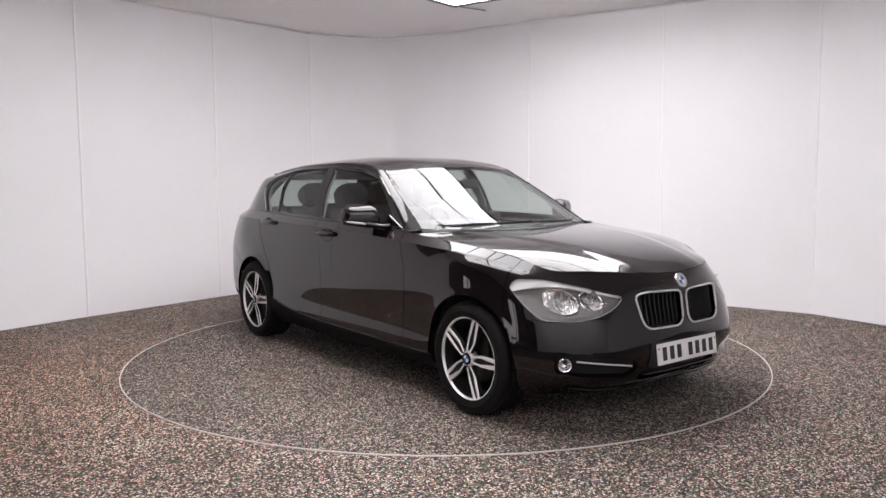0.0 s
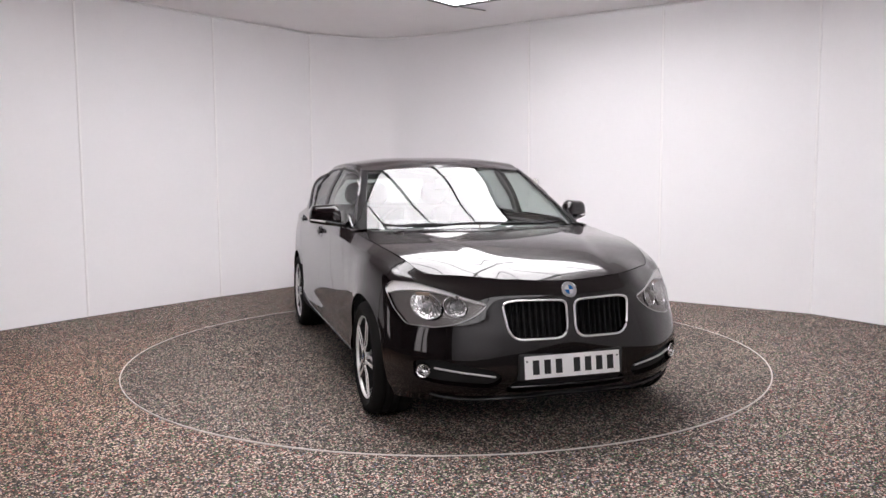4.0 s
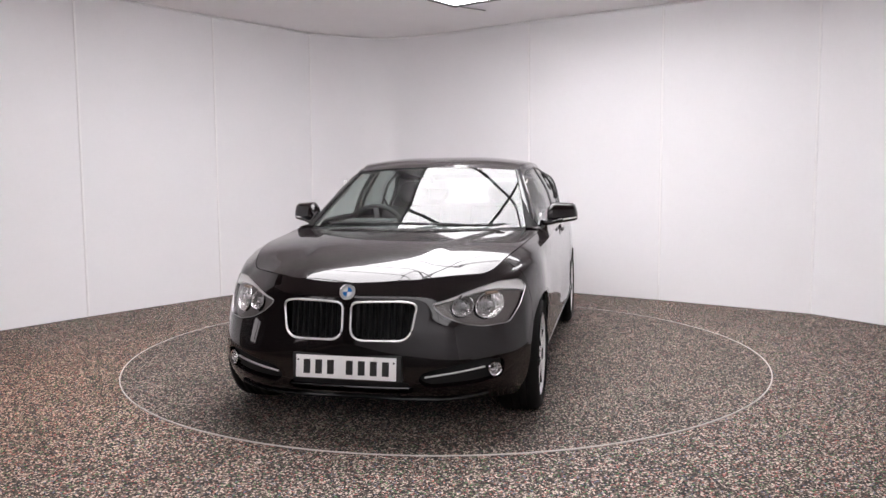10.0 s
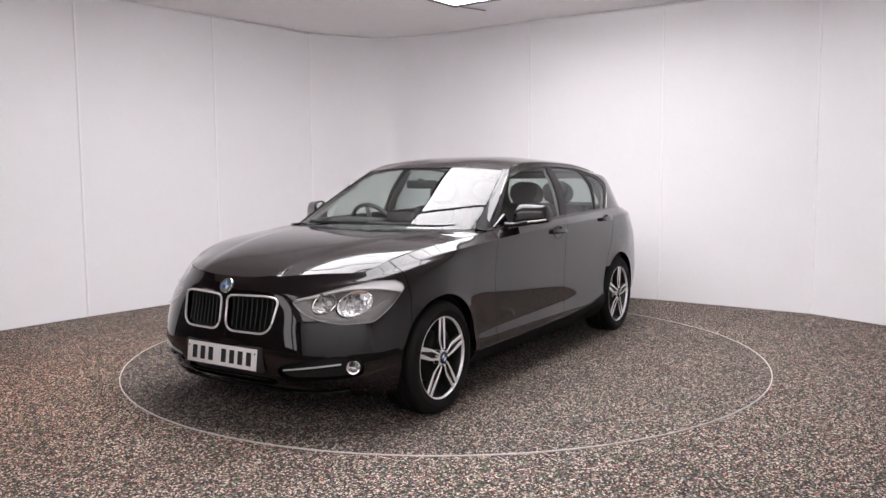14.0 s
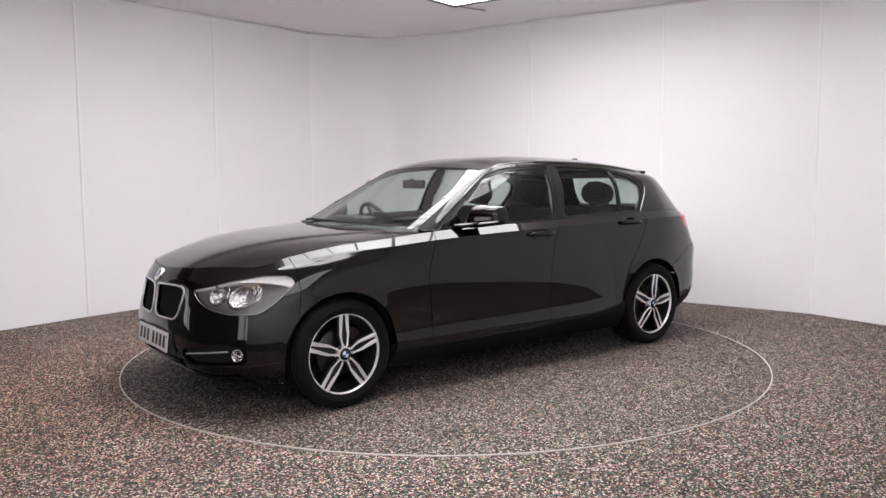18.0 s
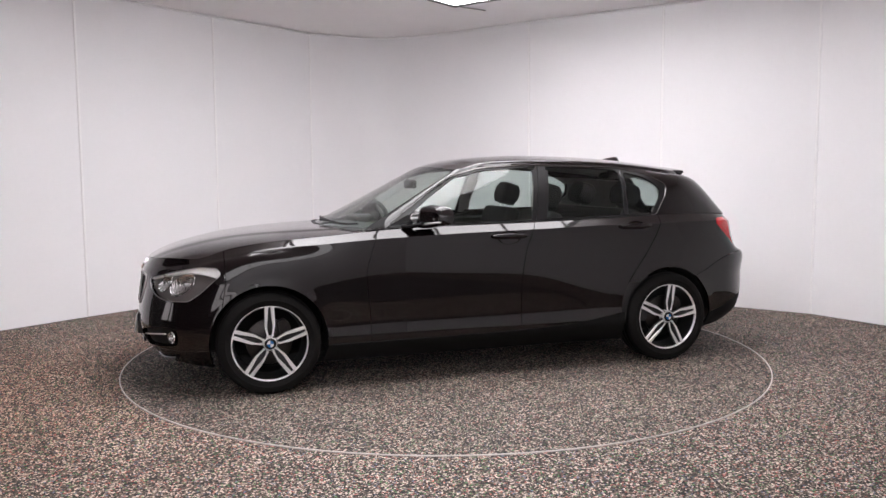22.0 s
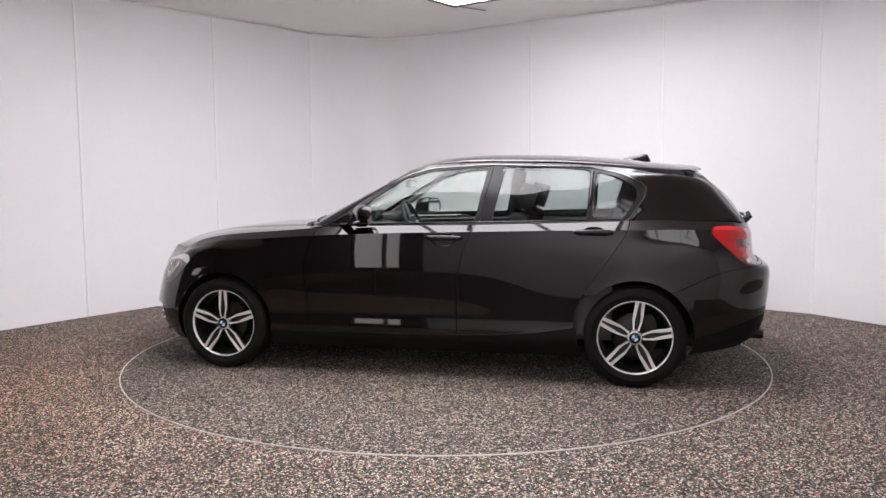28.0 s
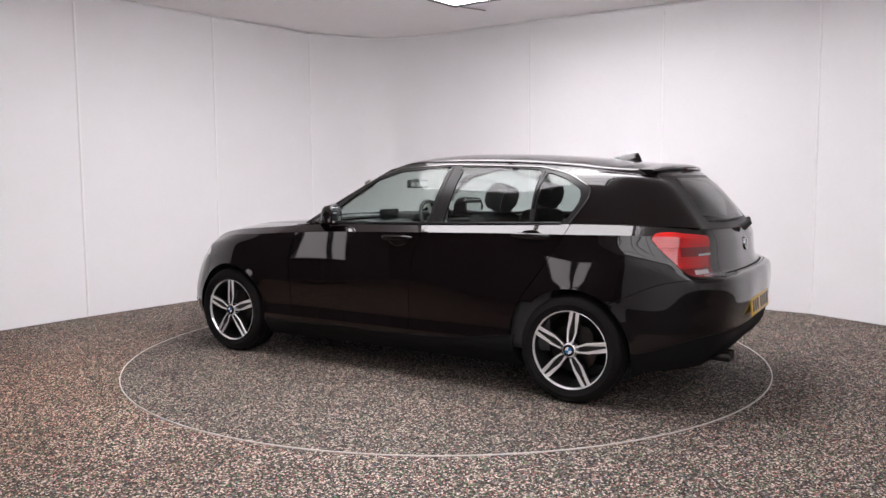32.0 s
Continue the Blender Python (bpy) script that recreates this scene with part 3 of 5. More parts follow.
def cut(bm, f):
    """Cut the sheet along the line on which f(place) is zero."""
    val = {}
    for v in bm.verts:
        k = f(v.co)
        val[v] = 0.0 if abs(k) < 4e-4 else k
    crossing = [e for e in bm.edges if val[e.verts[0]] * val[e.verts[1]] < 0]
    for e in crossing:
        a, b = e.verts
        t = val[a] / (val[a] - val[b])
        _, v = bmesh.utils.edge_split(e, a, t)
        val[v] = 0.0
    for face in list(bm.faces):
        zero = [v for v in face.verts if val[v] == 0.0]
        signs = {val[v] > 0 for v in face.verts if val[v] != 0.0}
        if len(zero) >= 2 and len(signs) == 2:
            for i, a in enumerate(zero):
                done = False
                for b in zero[i + 1:]:
                    if not any(a in e.verts and b in e.verts for e in face.edges):
                        bmesh.utils.face_split(face, a, b)
                        done = True
                        break
                if done:
                    break


def area_of(outline):
    """Signed distance to a closed outline of (a, b): negative inside."""
    pts = np.array(outline, float)
    nxt = np.roll(pts, -1, 0)
    seg = nxt - pts
    ln = (seg ** 2).sum(1) + 1e-12

    def f(a, b):
        d = np.array((a, b)) - pts
        t = np.clip((d * seg).sum(1) / ln, 0, 1)
        near = np.sqrt(((d - t[:, None] * seg) ** 2).sum(1).min())
        hit = ((pts[:, 1] > b) != (nxt[:, 1] > b)) & (a < (nxt[:, 0] - pts[:, 0]) * (b - pts[:, 1]) / (nxt[:, 1] - pts[:, 1] + 1e-12) + pts[:, 0])
        return -near if hit.sum() % 2 else near
    return f


def line_of(points):
    """Signed side of an open line of (a, b) points with b rising: positive where a is greater."""
    tab = [(b, a) for a, b in points]
    return lambda a, b: a - spline(tab, b)


def take(bm, keep):
    """The faces whose middle passes the test, as a bmesh of their own."""
    out = bmesh.new()
    made = {}
    for face in bm.faces:
        if keep(face.calc_center_median()):
            vs = []
            for v in face.verts:
                if v not in made:
                    made[v] = out.verts.new(v.co)
                vs.append(made[v])
            out.faces.new(vs)
    return out


def mirrored(bm, weld):
    """The other side's copy; welded along the middle it makes one whole piece."""
    out = bm.copy()
    bmesh.ops.scale(out, vec=(1, -1, 1), verts=out.verts)
    bmesh.ops.reverse_faces(out, faces=out.faces)
    if weld:
        me = bpy.data.meshes.new("half")
        bm.to_mesh(me)
        out.from_mesh(me)
        bpy.data.meshes.remove(me)
        bmesh.ops.remove_doubles(out, verts=out.verts, dist=2e-4)
    return out


def panel(bm, gap=0.002, deep=0.014, lift=0.0):
    """Give a cut panel its gap all round and a turned-in edge."""
    bm.normal_update()
    edges = [e for e in bm.edges if len(e.link_faces) == 1]
    move, normal = {}, {}
    for e in edges:
        f = e.link_faces[0]
        d = (e.verts[1].co - e.verts[0].co)
        if d.length < 1e-9:
            continue
        n = f.normal
        inw = n.cross(d.normalized())
        if inw.dot(f.calc_center_median() - e.verts[0].co) < 0:
            inw = -inw
        for v in e.verts:
            move.setdefault(v, []).append(inw)
            normal[v] = v.normal.copy()
    for v, ds in move.items():
        s = sum(ds, Vector())
        if s.length > 1e-6:
            v.co += s.normalized() * gap
    if lift:
        bm.normal_update()
        for v in bm.verts:
            v.co += v.normal * lift
    if deep and edges:
        r = bmesh.ops.extrude_edge_only(bm, edges=edges)
        new_v = [g for g in r["geom"] if isinstance(g, bmesh.types.BMVert)]
        for v in new_v:
            near = [e.other_vert(v) for e in v.link_edges if e.other_vert(v) in normal]
            n = normal[near[0]] if near else v.normal
            v.co -= n * deep
    return bm


def place(bm):
    bmesh.ops.transform(bm, matrix=BASE, verts=bm.verts)
    return bm


def shell(name, bm, mat, both="pair", gap=0.002, deep=0.014, parent=None, label="", lift=0.0):
    """A body panel: one welded across the middle, or a pair, left and right."""
    root = parent or car
    if not bm.faces:
        return []
    if both == "weld":
        return [part(name, place(panel(mirrored(bm, True), gap, deep, lift)), mat, root, label)]
    other = mirrored(bm, False)
    return [part(name, place(panel(bm, gap, deep, lift)), mat, root, label), part(name, place(panel(other, gap, deep, lift)), mat, root, label)]


FW, RW, AXLE = 1.347, -1.347, 0.306
ARCH = 0.345
SKIN_GRID = weave(NET, 12, 8, (6,))
# the skin flares outwards to a lip round each wheel
for wx in (FW, RW):
    d = np.hypot(SKIN_GRID[..., 0] - wx, SKIN_GRID[..., 2] - AXLE)
    near = np.clip((SKIN_GRID[..., 1] - 0.6) / 0.15, 0, 1)
    SKIN_GRID[..., 1] += near * (0.005 * np.exp(-((d - 0.345) / 0.02) ** 2))
lower = sheet(SKIN_GRID)
arch_f = lambda c: math.hypot(c.x - FW, c.z - AXLE) - ARCH if c.z > 0.02 else 1.0
arch_r = lambda c: math.hypot(c.x - RW, c.z - AXLE) - ARCH
door_front = line_of([(0.74, 0.0), (0.74, 0.40), (0.762, 0.695), (0.735, 0.80), (0.705, 0.89), (0.66, 1.0)])
door_mid = line_of([(-0.255, 0.0), (-0.255, 0.40), (-0.258, 0.60), (-0.29, 0.795), (-0.335, 0.91), (-0.38, 1.0)])
door_back = line_of([(-0.985, 0.0), (-0.985, 0.42), (-1.044, 0.574), (-1.184, 0.77), (-1.295, 0.948), (-1.32, 1.1)])
sill = lambda c: c.z - spline([(-1.1, 0.385), (-0.9, 0.345), (-0.6, 0.305), (-0.2, 0.285), (0.4, 0.278), (1.1, 0.274)], c.x)
bump_f = lambda c: (c.x - spline([(0.1, 1.70), (0.45, 1.63), (0.60, 1.60), (0.68, 1.59), (0.9, 1.59)], c.z))
bump_r = lambda c: (c.z - spline([(-2.4, 0.735), (-2.05, 0.735), (-1.83, 0.70), (-1.62, 0.606), (-1.5, 0.56)], c.x))
HEADLAMP = rounded([(0.80, .722), (0.86, .757), (1.05, .755), (1.31, .722), (1.62, .672), (1.55, .616), (1.44, .578), (1.28, .557), (1.05, .562), (0.93, .624)], 0.04, 3)
TAILLAMP = rounded([(0.975, .945), (1.02, .972), (1.12, .978), (1.465, .952), (1.47, .748), (1.39, .742), (1.24, .748), (1.17, .772), (1.03, .882)], 0.03, 3)
head_in, tail_in = area_of(HEADLAMP), area_of(TAILLAMP)
head_f = lambda c: head_in(c.x - c.y, c.z) if c.x > 1.45 else 1.0
tail_f = lambda c: tail_in(-c.x - c.y, c.z) if c.x < -1.5 else 1.0
hatch_side = lambda c: c.y - spline([(0.6, 0.50), (0.74, 0.50), (0.97, 0.50), (1.1, 0.53)], c.z) if c.x < -1.7 else 1.0
KIDNEY = rounded([(.021, .503), (.021, .681), (.10, .686), (.27, .689), (.338, .676), (.309, .503)], 0.068, 9)
INTAKE = rounded([(.725, .305), (.735, .395), (.63, .405), (.40, .362), (.352, .335), (.35, .300), (.39, .268), (.62, .285)], 0.025, 4)
MOUTH = rounded([(-.5, .232), (.30, .236), (.325, .262), (.27, .312), (-.5, .312)], 0.02, 3)
kid_in, int_in, mouth_in = area_of(KIDNEY), area_of(INTAKE), area_of(MOUTH)
kid_f = lambda c: kid_in(c.y, c.z) if c.x > 1.6 else 1.0
int_f = lambda c: int_in(c.y, c.z) if c.x > 1.6 else 1.0
mouth_f = lambda c: mouth_in(c.y, c.z) if c.x > 1.6 else 1.0
DIFF = [(-2.3, .44), (-2.1, .44), (-1.95, .40), (-1.8, .345), (-1.6, .30), (-1.4, .28)]
diff_f = lambda c: c.z - spline(DIFF, c.x) if c.x < -1.5 else 1.0
whole = lower.copy()
for f in (kid_f, int_f, mouth_f, diff_f, arch_f, arch_r, lambda c: door_front(c.x, c.z), lambda c: door_mid(c.x, c.z), lambda c: door_back(c.x, c.z), sill, bump_f, bump_r, head_f, tail_f, hatch_side):
    cut(lower, f)
free = lambda c: kid_f(c) > 0 and int_f(c) > 0 and mouth_f(c) > 0 and arch_f(c) > 0 and arch_r(c) > 0 and head_f(c) > 0 and tail_f(c) > 0
between = lambda c: c.x < 1.5 and c.x > -1.6
is_sill = lambda c: sill(c) < 0 and FW - 0.2 > c.x > RW + 0.2
front_bumper = shell("front_bumper", take(lower, lambda c: free(c) and bump_f(c) > 0), M_PAINT, "weld", 0.0015, 0.03)[0]
shell("front_wing", take(lower, lambda c: free(c) and bump_f(c) < 0 and door_front(c.x, c.z) > 0 and not is_sill(c)), M_PAINT)
# body-coloured sill made matt black: the shade below is put into its colour
shell("sill", take(lower, lambda c: free(c) and is_sill(c)), M_TRIM, label="sill darkened to matt black for its shade")
front_doors = shell("front_door", take(lower, lambda c: free(c) and door_front(c.x, c.z) < 0 < door_mid(c.x, c.z) and not is_sill(c)), M_PAINT)
rear_doors = shell("rear_door", take(lower, lambda c: free(c) and door_mid(c.x, c.z) < 0 < door_back(c.x, c.z) and not is_sill(c)), M_PAINT)
shell("rear_quarter", take(lower, lambda c: free(c) and door_back(c.x, c.z) < 0 and not is_sill(c) and bump_r(c) > 0 and hatch_side(c) > 0), M_PAINT)
rear_bumper = shell("rear_bumper", take(lower, lambda c: free(c) and c.x < -1.3 and door_back(c.x, c.z) < 0 and bump_r(c) < 0 and diff_f(c) > 0), M_PAINT, "weld")[0]
shell("rear_valance", take(lower, lambda c: free(c) and c.x < -1.5 and door_back(c.x, c.z) < 0 and diff_f(c) < 0), M_TRIM, "weld", label="matt black lower bumper")
tailgates = shell("tailgate", take(lower, lambda c: free(c) and c.x < -1.7 and bump_r(c) > 0 and hatch_side(c) < 0), M_PAINT, "weld")
tailgate = tailgates[0]
lamps = shell("headlamp", take(lower, lambda c: head_f(c) < 0), M_LENS, "pair", 0.0005, 0.004)
brow = lambda c: c.z - spline([(.80, .692), (.90, .710), (1.05, .722), (1.20, .721), (1.31, .710), (1.45, .690), (1.6, .668)], c.x - c.y)
bez = take(lower, lambda c: head_f(c) < 0)
cut(bez, brow)
BOWLS = ((.654, .650, .060), (.537, .652, .046))
for by, bz, br in BOWLS:
    cut(bez, lambda c: math.hypot(c.y - by, c.z - bz) - br)
solid = lambda c: all(math.hypot(c.y - by, c.z - bz) > br for by, bz, br in BOWLS)
for side, nm, mat, keep in ((0, "lamp_bezel", M_BEZEL, lambda c: brow(c) < 0 and solid(c)), (0, "lamp_brow", M_BROW, lambda c: brow(c) > 0)):
    one = take(bez, keep)
    two = mirrored(one, False)
    for k, b in enumerate((one, two)):
        part(nm, place(panel(b, 0.001, 0.02, -0.022 if nm == "lamp_bezel" else -0.005)), mat, lamps[k])
shell("grille_back", take(lower, lambda c: kid_f(c) < 0), M_DARK, "pair", 0.0, 0.01, lift=-0.05)
shell("side_intake", take(lower, lambda c: int_f(c) < 0), M_DARK, "pair", 0.0, 0.01, lift=-0.028, label="black lower air intake")
shell("lower_intake", take(lower, lambda c: mouth_f(c) < 0), M_PLASTIC, "weld", 0.0, 0.01, lift=-0.028, label="black lower air intake")
# tail lamps: red bars above and below a dark strip, clear pieces near the middle
tl = take(lower, lambda c: tail_f(c) < 0)
for zz in (.895, .861, .849, .788, .778, .757):
    cut(tl, lambda c: c.z - zz)
for qq in (1.17, 1.27, 1.33, 1.42, 1.44):
    cut(tl, lambda c: -c.x - c.y - qq)
q_of = lambda c: -c.x - c.y
bar_top = lambda c: c.z > .895 and q_of(c) < 1.455
bar_low = lambda c: (.788 < c.z < .849 and q_of(c) < 1.44) or (.849 < c.z < .895 and q_of(c) < 1.17)
clear_1 = lambda c: .849 < c.z < .861 and q_of(c) > 1.33
clear_2 = lambda c: .757 < c.z < .778 and 1.27 < q_of(c) < 1.42
tails = shell("tail_lamp", take(tl, lambda c: not (bar_top(c) or bar_low(c) or clear_1(c) or clear_2(c))), M_REDDARK, "pair", 0.0004, 0.006)
for nm, test, mat in (("light_bar", bar_top, M_RED), ("light_bar", bar_low, M_RED), ("indicator_lens", clear_1, M_CLEARWHITE), ("reversing_lens", clear_2, M_CLEARWHITE)):
    one = take(tl, test)
    two = mirrored(one, False)
    for k, b in enumerate((one, two)):
        part(nm, place(panel(b, 0.0006, 0.006, 0.0008)), mat, tails[k])

# ---- bonnet: from its shut line in to the foot of the windscreen ----
COWL = [(.92, 0), (.91, .2), (.885, .36), (.855, .48), (.82, .56), (.79, .61), (.75, .665), (.71, .715), (.66, .765)]
rows = []
edge_line = weave(NET, 6, 1)[-1][:49]
cowl_net = np.array([[(x, y, 0.0) for x, y in COWL + [(.60, .805), (.52, .84)]]] * 2)
cowl_line = weave(cowl_net, 6, 1)[-1][:49]
for k in range(29):
    t = k / 28
    row = []
    for a, b in zip(edge_line, cowl_line):
        x, y = a[0] + (b[0] - a[0]) * t, a[1] + (b[1] - a[1]) * t
        row.append((x, y, bonnet_z(x, y)))
    rows.append(row)
shell("bonnet", sheet(np.array(rows)), M_PAINT, "weld", 0.0025)

# the corner between bonnet, door top and windscreen pillar
rows = [[], []]
for x in np.linspace(.735, .05, 24):
    yo = spline([(.05, .797), (.7, .797), (.75, .796)], x)
    yi = spline([(.05, .796), (.1, .7955), (.56, .765), (.66, .742), (.735, .705)], x)
    zo = spline([(-.4, .985), (.2, .975), (.7, .957), (.75, .952)], x)
    rows[0].append((x, yo - .001, zo + .0005))
    rows[1].append((x, yi, zo + .008 * min(1, (yo - yi) / .05)))
shell("scuttle_corner", sheet(np.array(rows)), M_PAINT, "pair", 0.0, 0.006)

# ---- greenhouse: windscreen, side windows, roof ----
GB = [(0.93, 0, 0.957), (0.88, 0.36, 0.959), (0.73, 0.707, 0.96), (0.56, 0.772, 0.966), (0.1, 0.797, 0.977), (-0.38, 0.797, 0.986), (-0.9, 0.785, 0.998), (-1.25, 0.776, 1.006), (-1.62, 0.757, 1.008), (-1.94, 0.645, 0.997), (-2.005, 0.5, 0.985), (-2.05, 0.25, 0.975), (-2.06, 0, 0.97)]
GM = [(0.52, 0, 1.155), (0.491, 0.32, 1.1525), (0.412, 0.64, 1.145), (0.27, 0.685, 1.16), (0, 0.728, 1.175), (-0.38, 0.734, 1.18), (-0.9, 0.727, 1.18), (-1.25, 0.714, 1.235), (-1.55, 0.672, 1.25), (-1.765, 0.570, 1.225), (-1.87, 0.445, 1.165), (-1.942, 0.24, 1.135), (-1.953, 0, 1.13)]
GT = [(0.15, 0, 1.345), (0.135, 0.3, 1.339), (0.09, 0.56, 1.324), (-0.02, 0.59, 1.344), (-0.15, 0.61, 1.358), (-0.45, 0.622, 1.363), (-0.9, 0.612, 1.352), (-1.22, 0.597, 1.33), (-1.48, 0.58, 1.302), (-1.67, 0.515, 1.28), (-1.755, 0.42, 1.275), (-1.78, 0.22, 1.278), (-1.79, 0, 1.28)]
GR = [(0.08, 0, 1.371), (0.06, 0.28, 1.366), (0.01, 0.49, 1.353), (-0.07, 0.558, 1.368), (-0.2, 0.580, 1.381), (-0.46, 0.592, 1.387), (-0.9, 0.582, 1.377), (-1.22, 0.562, 1.355), (-1.48, 0.538, 1.327), (-1.63, 0.465, 1.318), (-1.70, 0.385, 1.316), (-1.735, 0.2, 1.32), (-1.745, 0, 1.322)]
GC = [(.0, 0, 1.388), (-.01, .16, 1.388), (-.05, .28, 1.393), (-.12, .31, 1.402), (-.24, .32, 1.413), (-.47, .33, 1.421), (-.9, .32, 1.411), (-1.22, .31, 1.389), (-1.46, .29, 1.362), (-1.6, .26, 1.346), (-1.655, .22, 1.338), (-1.68, .12, 1.338), (-1.685, 0, 1.338)]
GTOP = [(-.06, 0, 1.398), (-.07, 0, 1.399), (-.09, 0, 1.402), (-.15, 0, 1.409), (-.26, 0, 1.419), (-.48, 0, 1.426), (-.9, 0, 1.417), (-1.22, 0, 1.395), (-1.44, 0, 1.371), (-1.55, 0, 1.358), (-1.61, 0, 1.351), (-1.63, 0, 1.349), (-1.635, 0, 1.348)]
GNET = np.array([GB, GM, GT, GR, GC, GTOP], float)
FU, FV = 10, 8
G = weave(GNET, FU, FV, (2,))
top_row = 2 * FV
screen = sheet(G[:top_row + 1, :2 * FU + 1])
sides = sheet(G[:top_row + 1, 2 * FU:9 * FU + 5])
back = sheet(G[:top_row + 1, 9 * FU + 4:])
roof = sheet(G[top_row:, :])
shell("windscreen", take(screen, lambda c: True), M_SCREEN, "weld", 0.004, 0.006, label="laminated glass windscreen")
shell("roof", roof, M_PAINT, "weld", 0.0)

DLO = rounded([(.615, .972), (.30, 1.185), (.13, 1.283), (-.05, 1.332), (-.43, 1.354), (-1.06, 1.333), (-1.27, 1.288), (-1.41, 1.212), (-1.397, 1.145), (-1.285, .985), (-.9, .98), (.4, .955)], 0.05, 6)
FGLASS = rounded([(.53, .985), (.30, 1.156), (.13, 1.265), (-.05, 1.314), (-.425, 1.337), (-.355, .988), (-.2, .982)], 0.015, 3)
RGLASS = rounded([(-.468, .990), (-.54, 1.336), (-.80, 1.334), (-1.068, 1.314), (-1.045, .998)], 0.012, 3)
QGLASS = rounded([(-1.082, .999), (-1.103, 1.303), (-1.24, 1.268), (-1.35, 1.197), (-1.35, 1.14), (-1.262, 1.006)], 0.04, 6)
dlo, fgl, rgl, qgl = (area_of(o) for o in (DLO, FGLASS, RGLASS, QGLASS))
on = lambda f: (lambda c: f(c.x, c.z))
door_top = line_of([(-.38, .95), (-.40, 1.05), (-.47, 1.38)])
for f in (dlo, fgl, rgl, qgl):
    cut(sides, on(f))
cut(sides, lambda c: door_top(c.x, c.z))
cut(sides, lambda c: dlo(c.x, c.z) - .032)
shell("roof_side", take(sides, lambda c: dlo(c.x, c.z) > 0 and c.z > .9), M_PAINT, gap=0.0005)
inner = lambda c: fgl(c.x, c.z) > 0 and rgl(c.x, c.z) > 0 and qgl(c.x, c.z) > 0 and dlo(c.x, c.z) < 0
shell("screen_trim", take(sides, lambda c: dlo(c.x, c.z) > .032 and c.x > .03 and c.z < 1.335), M_TRIM, gap=0.001, deep=0.004, lift=0.003, label="matt black trim strip beside the windscreen")
shell("pillar_trim", take(sides, lambda c: dlo(c.x, c.z) < .032 and dlo(c.x, c.z) > .007 and c.x > .03 and c.z < 1.335), M_GLOSS, gap=0.001, deep=0.004, lift=0.003, label="glossy black strip along the windscreen pillar")
shell("front_window_frame", take(sides, lambda c: inner(c) and door_top(c.x, c.z) > 0), M_PILLAR, gap=0.002)
shell("rear_window_frame", take(sides, lambda c: inner(c) and door_top(c.x, c.z) < 0), M_PILLAR, gap=0.002)
shell("front_window", take(sides, lambda c: fgl(c.x, c.z) < 0), M_GLASS, gap=0.0, deep=0.004, lift=-0.004)
shell("rear_window", take(sides, lambda c: rgl(c.x, c.z) < 0), M_TINT, gap=0.0, deep=0.004, lift=-0.004)
shell("quarter_window", take(sides, lambda c: qgl(c.x, c.z) < 0), M_TINT, gap=0.0, deep=0.004, lift=-0.004)
rear_glass = lambda c: max(c.y - spline([(1.0, .46), (1.13, .44), (1.27, .36)], c.z), 1.02 - c.z, c.z - 1.262)
cut(back, rear_glass)
shell("tailgate_frame", take(back, lambda c: rear_glass(c) > 0), M_PILLAR, "weld", 0.001)
shell("rear_screen", take(back, lambda c: rear_glass(c) < 0), M_TINT, "weld", 0.0, 0.004)


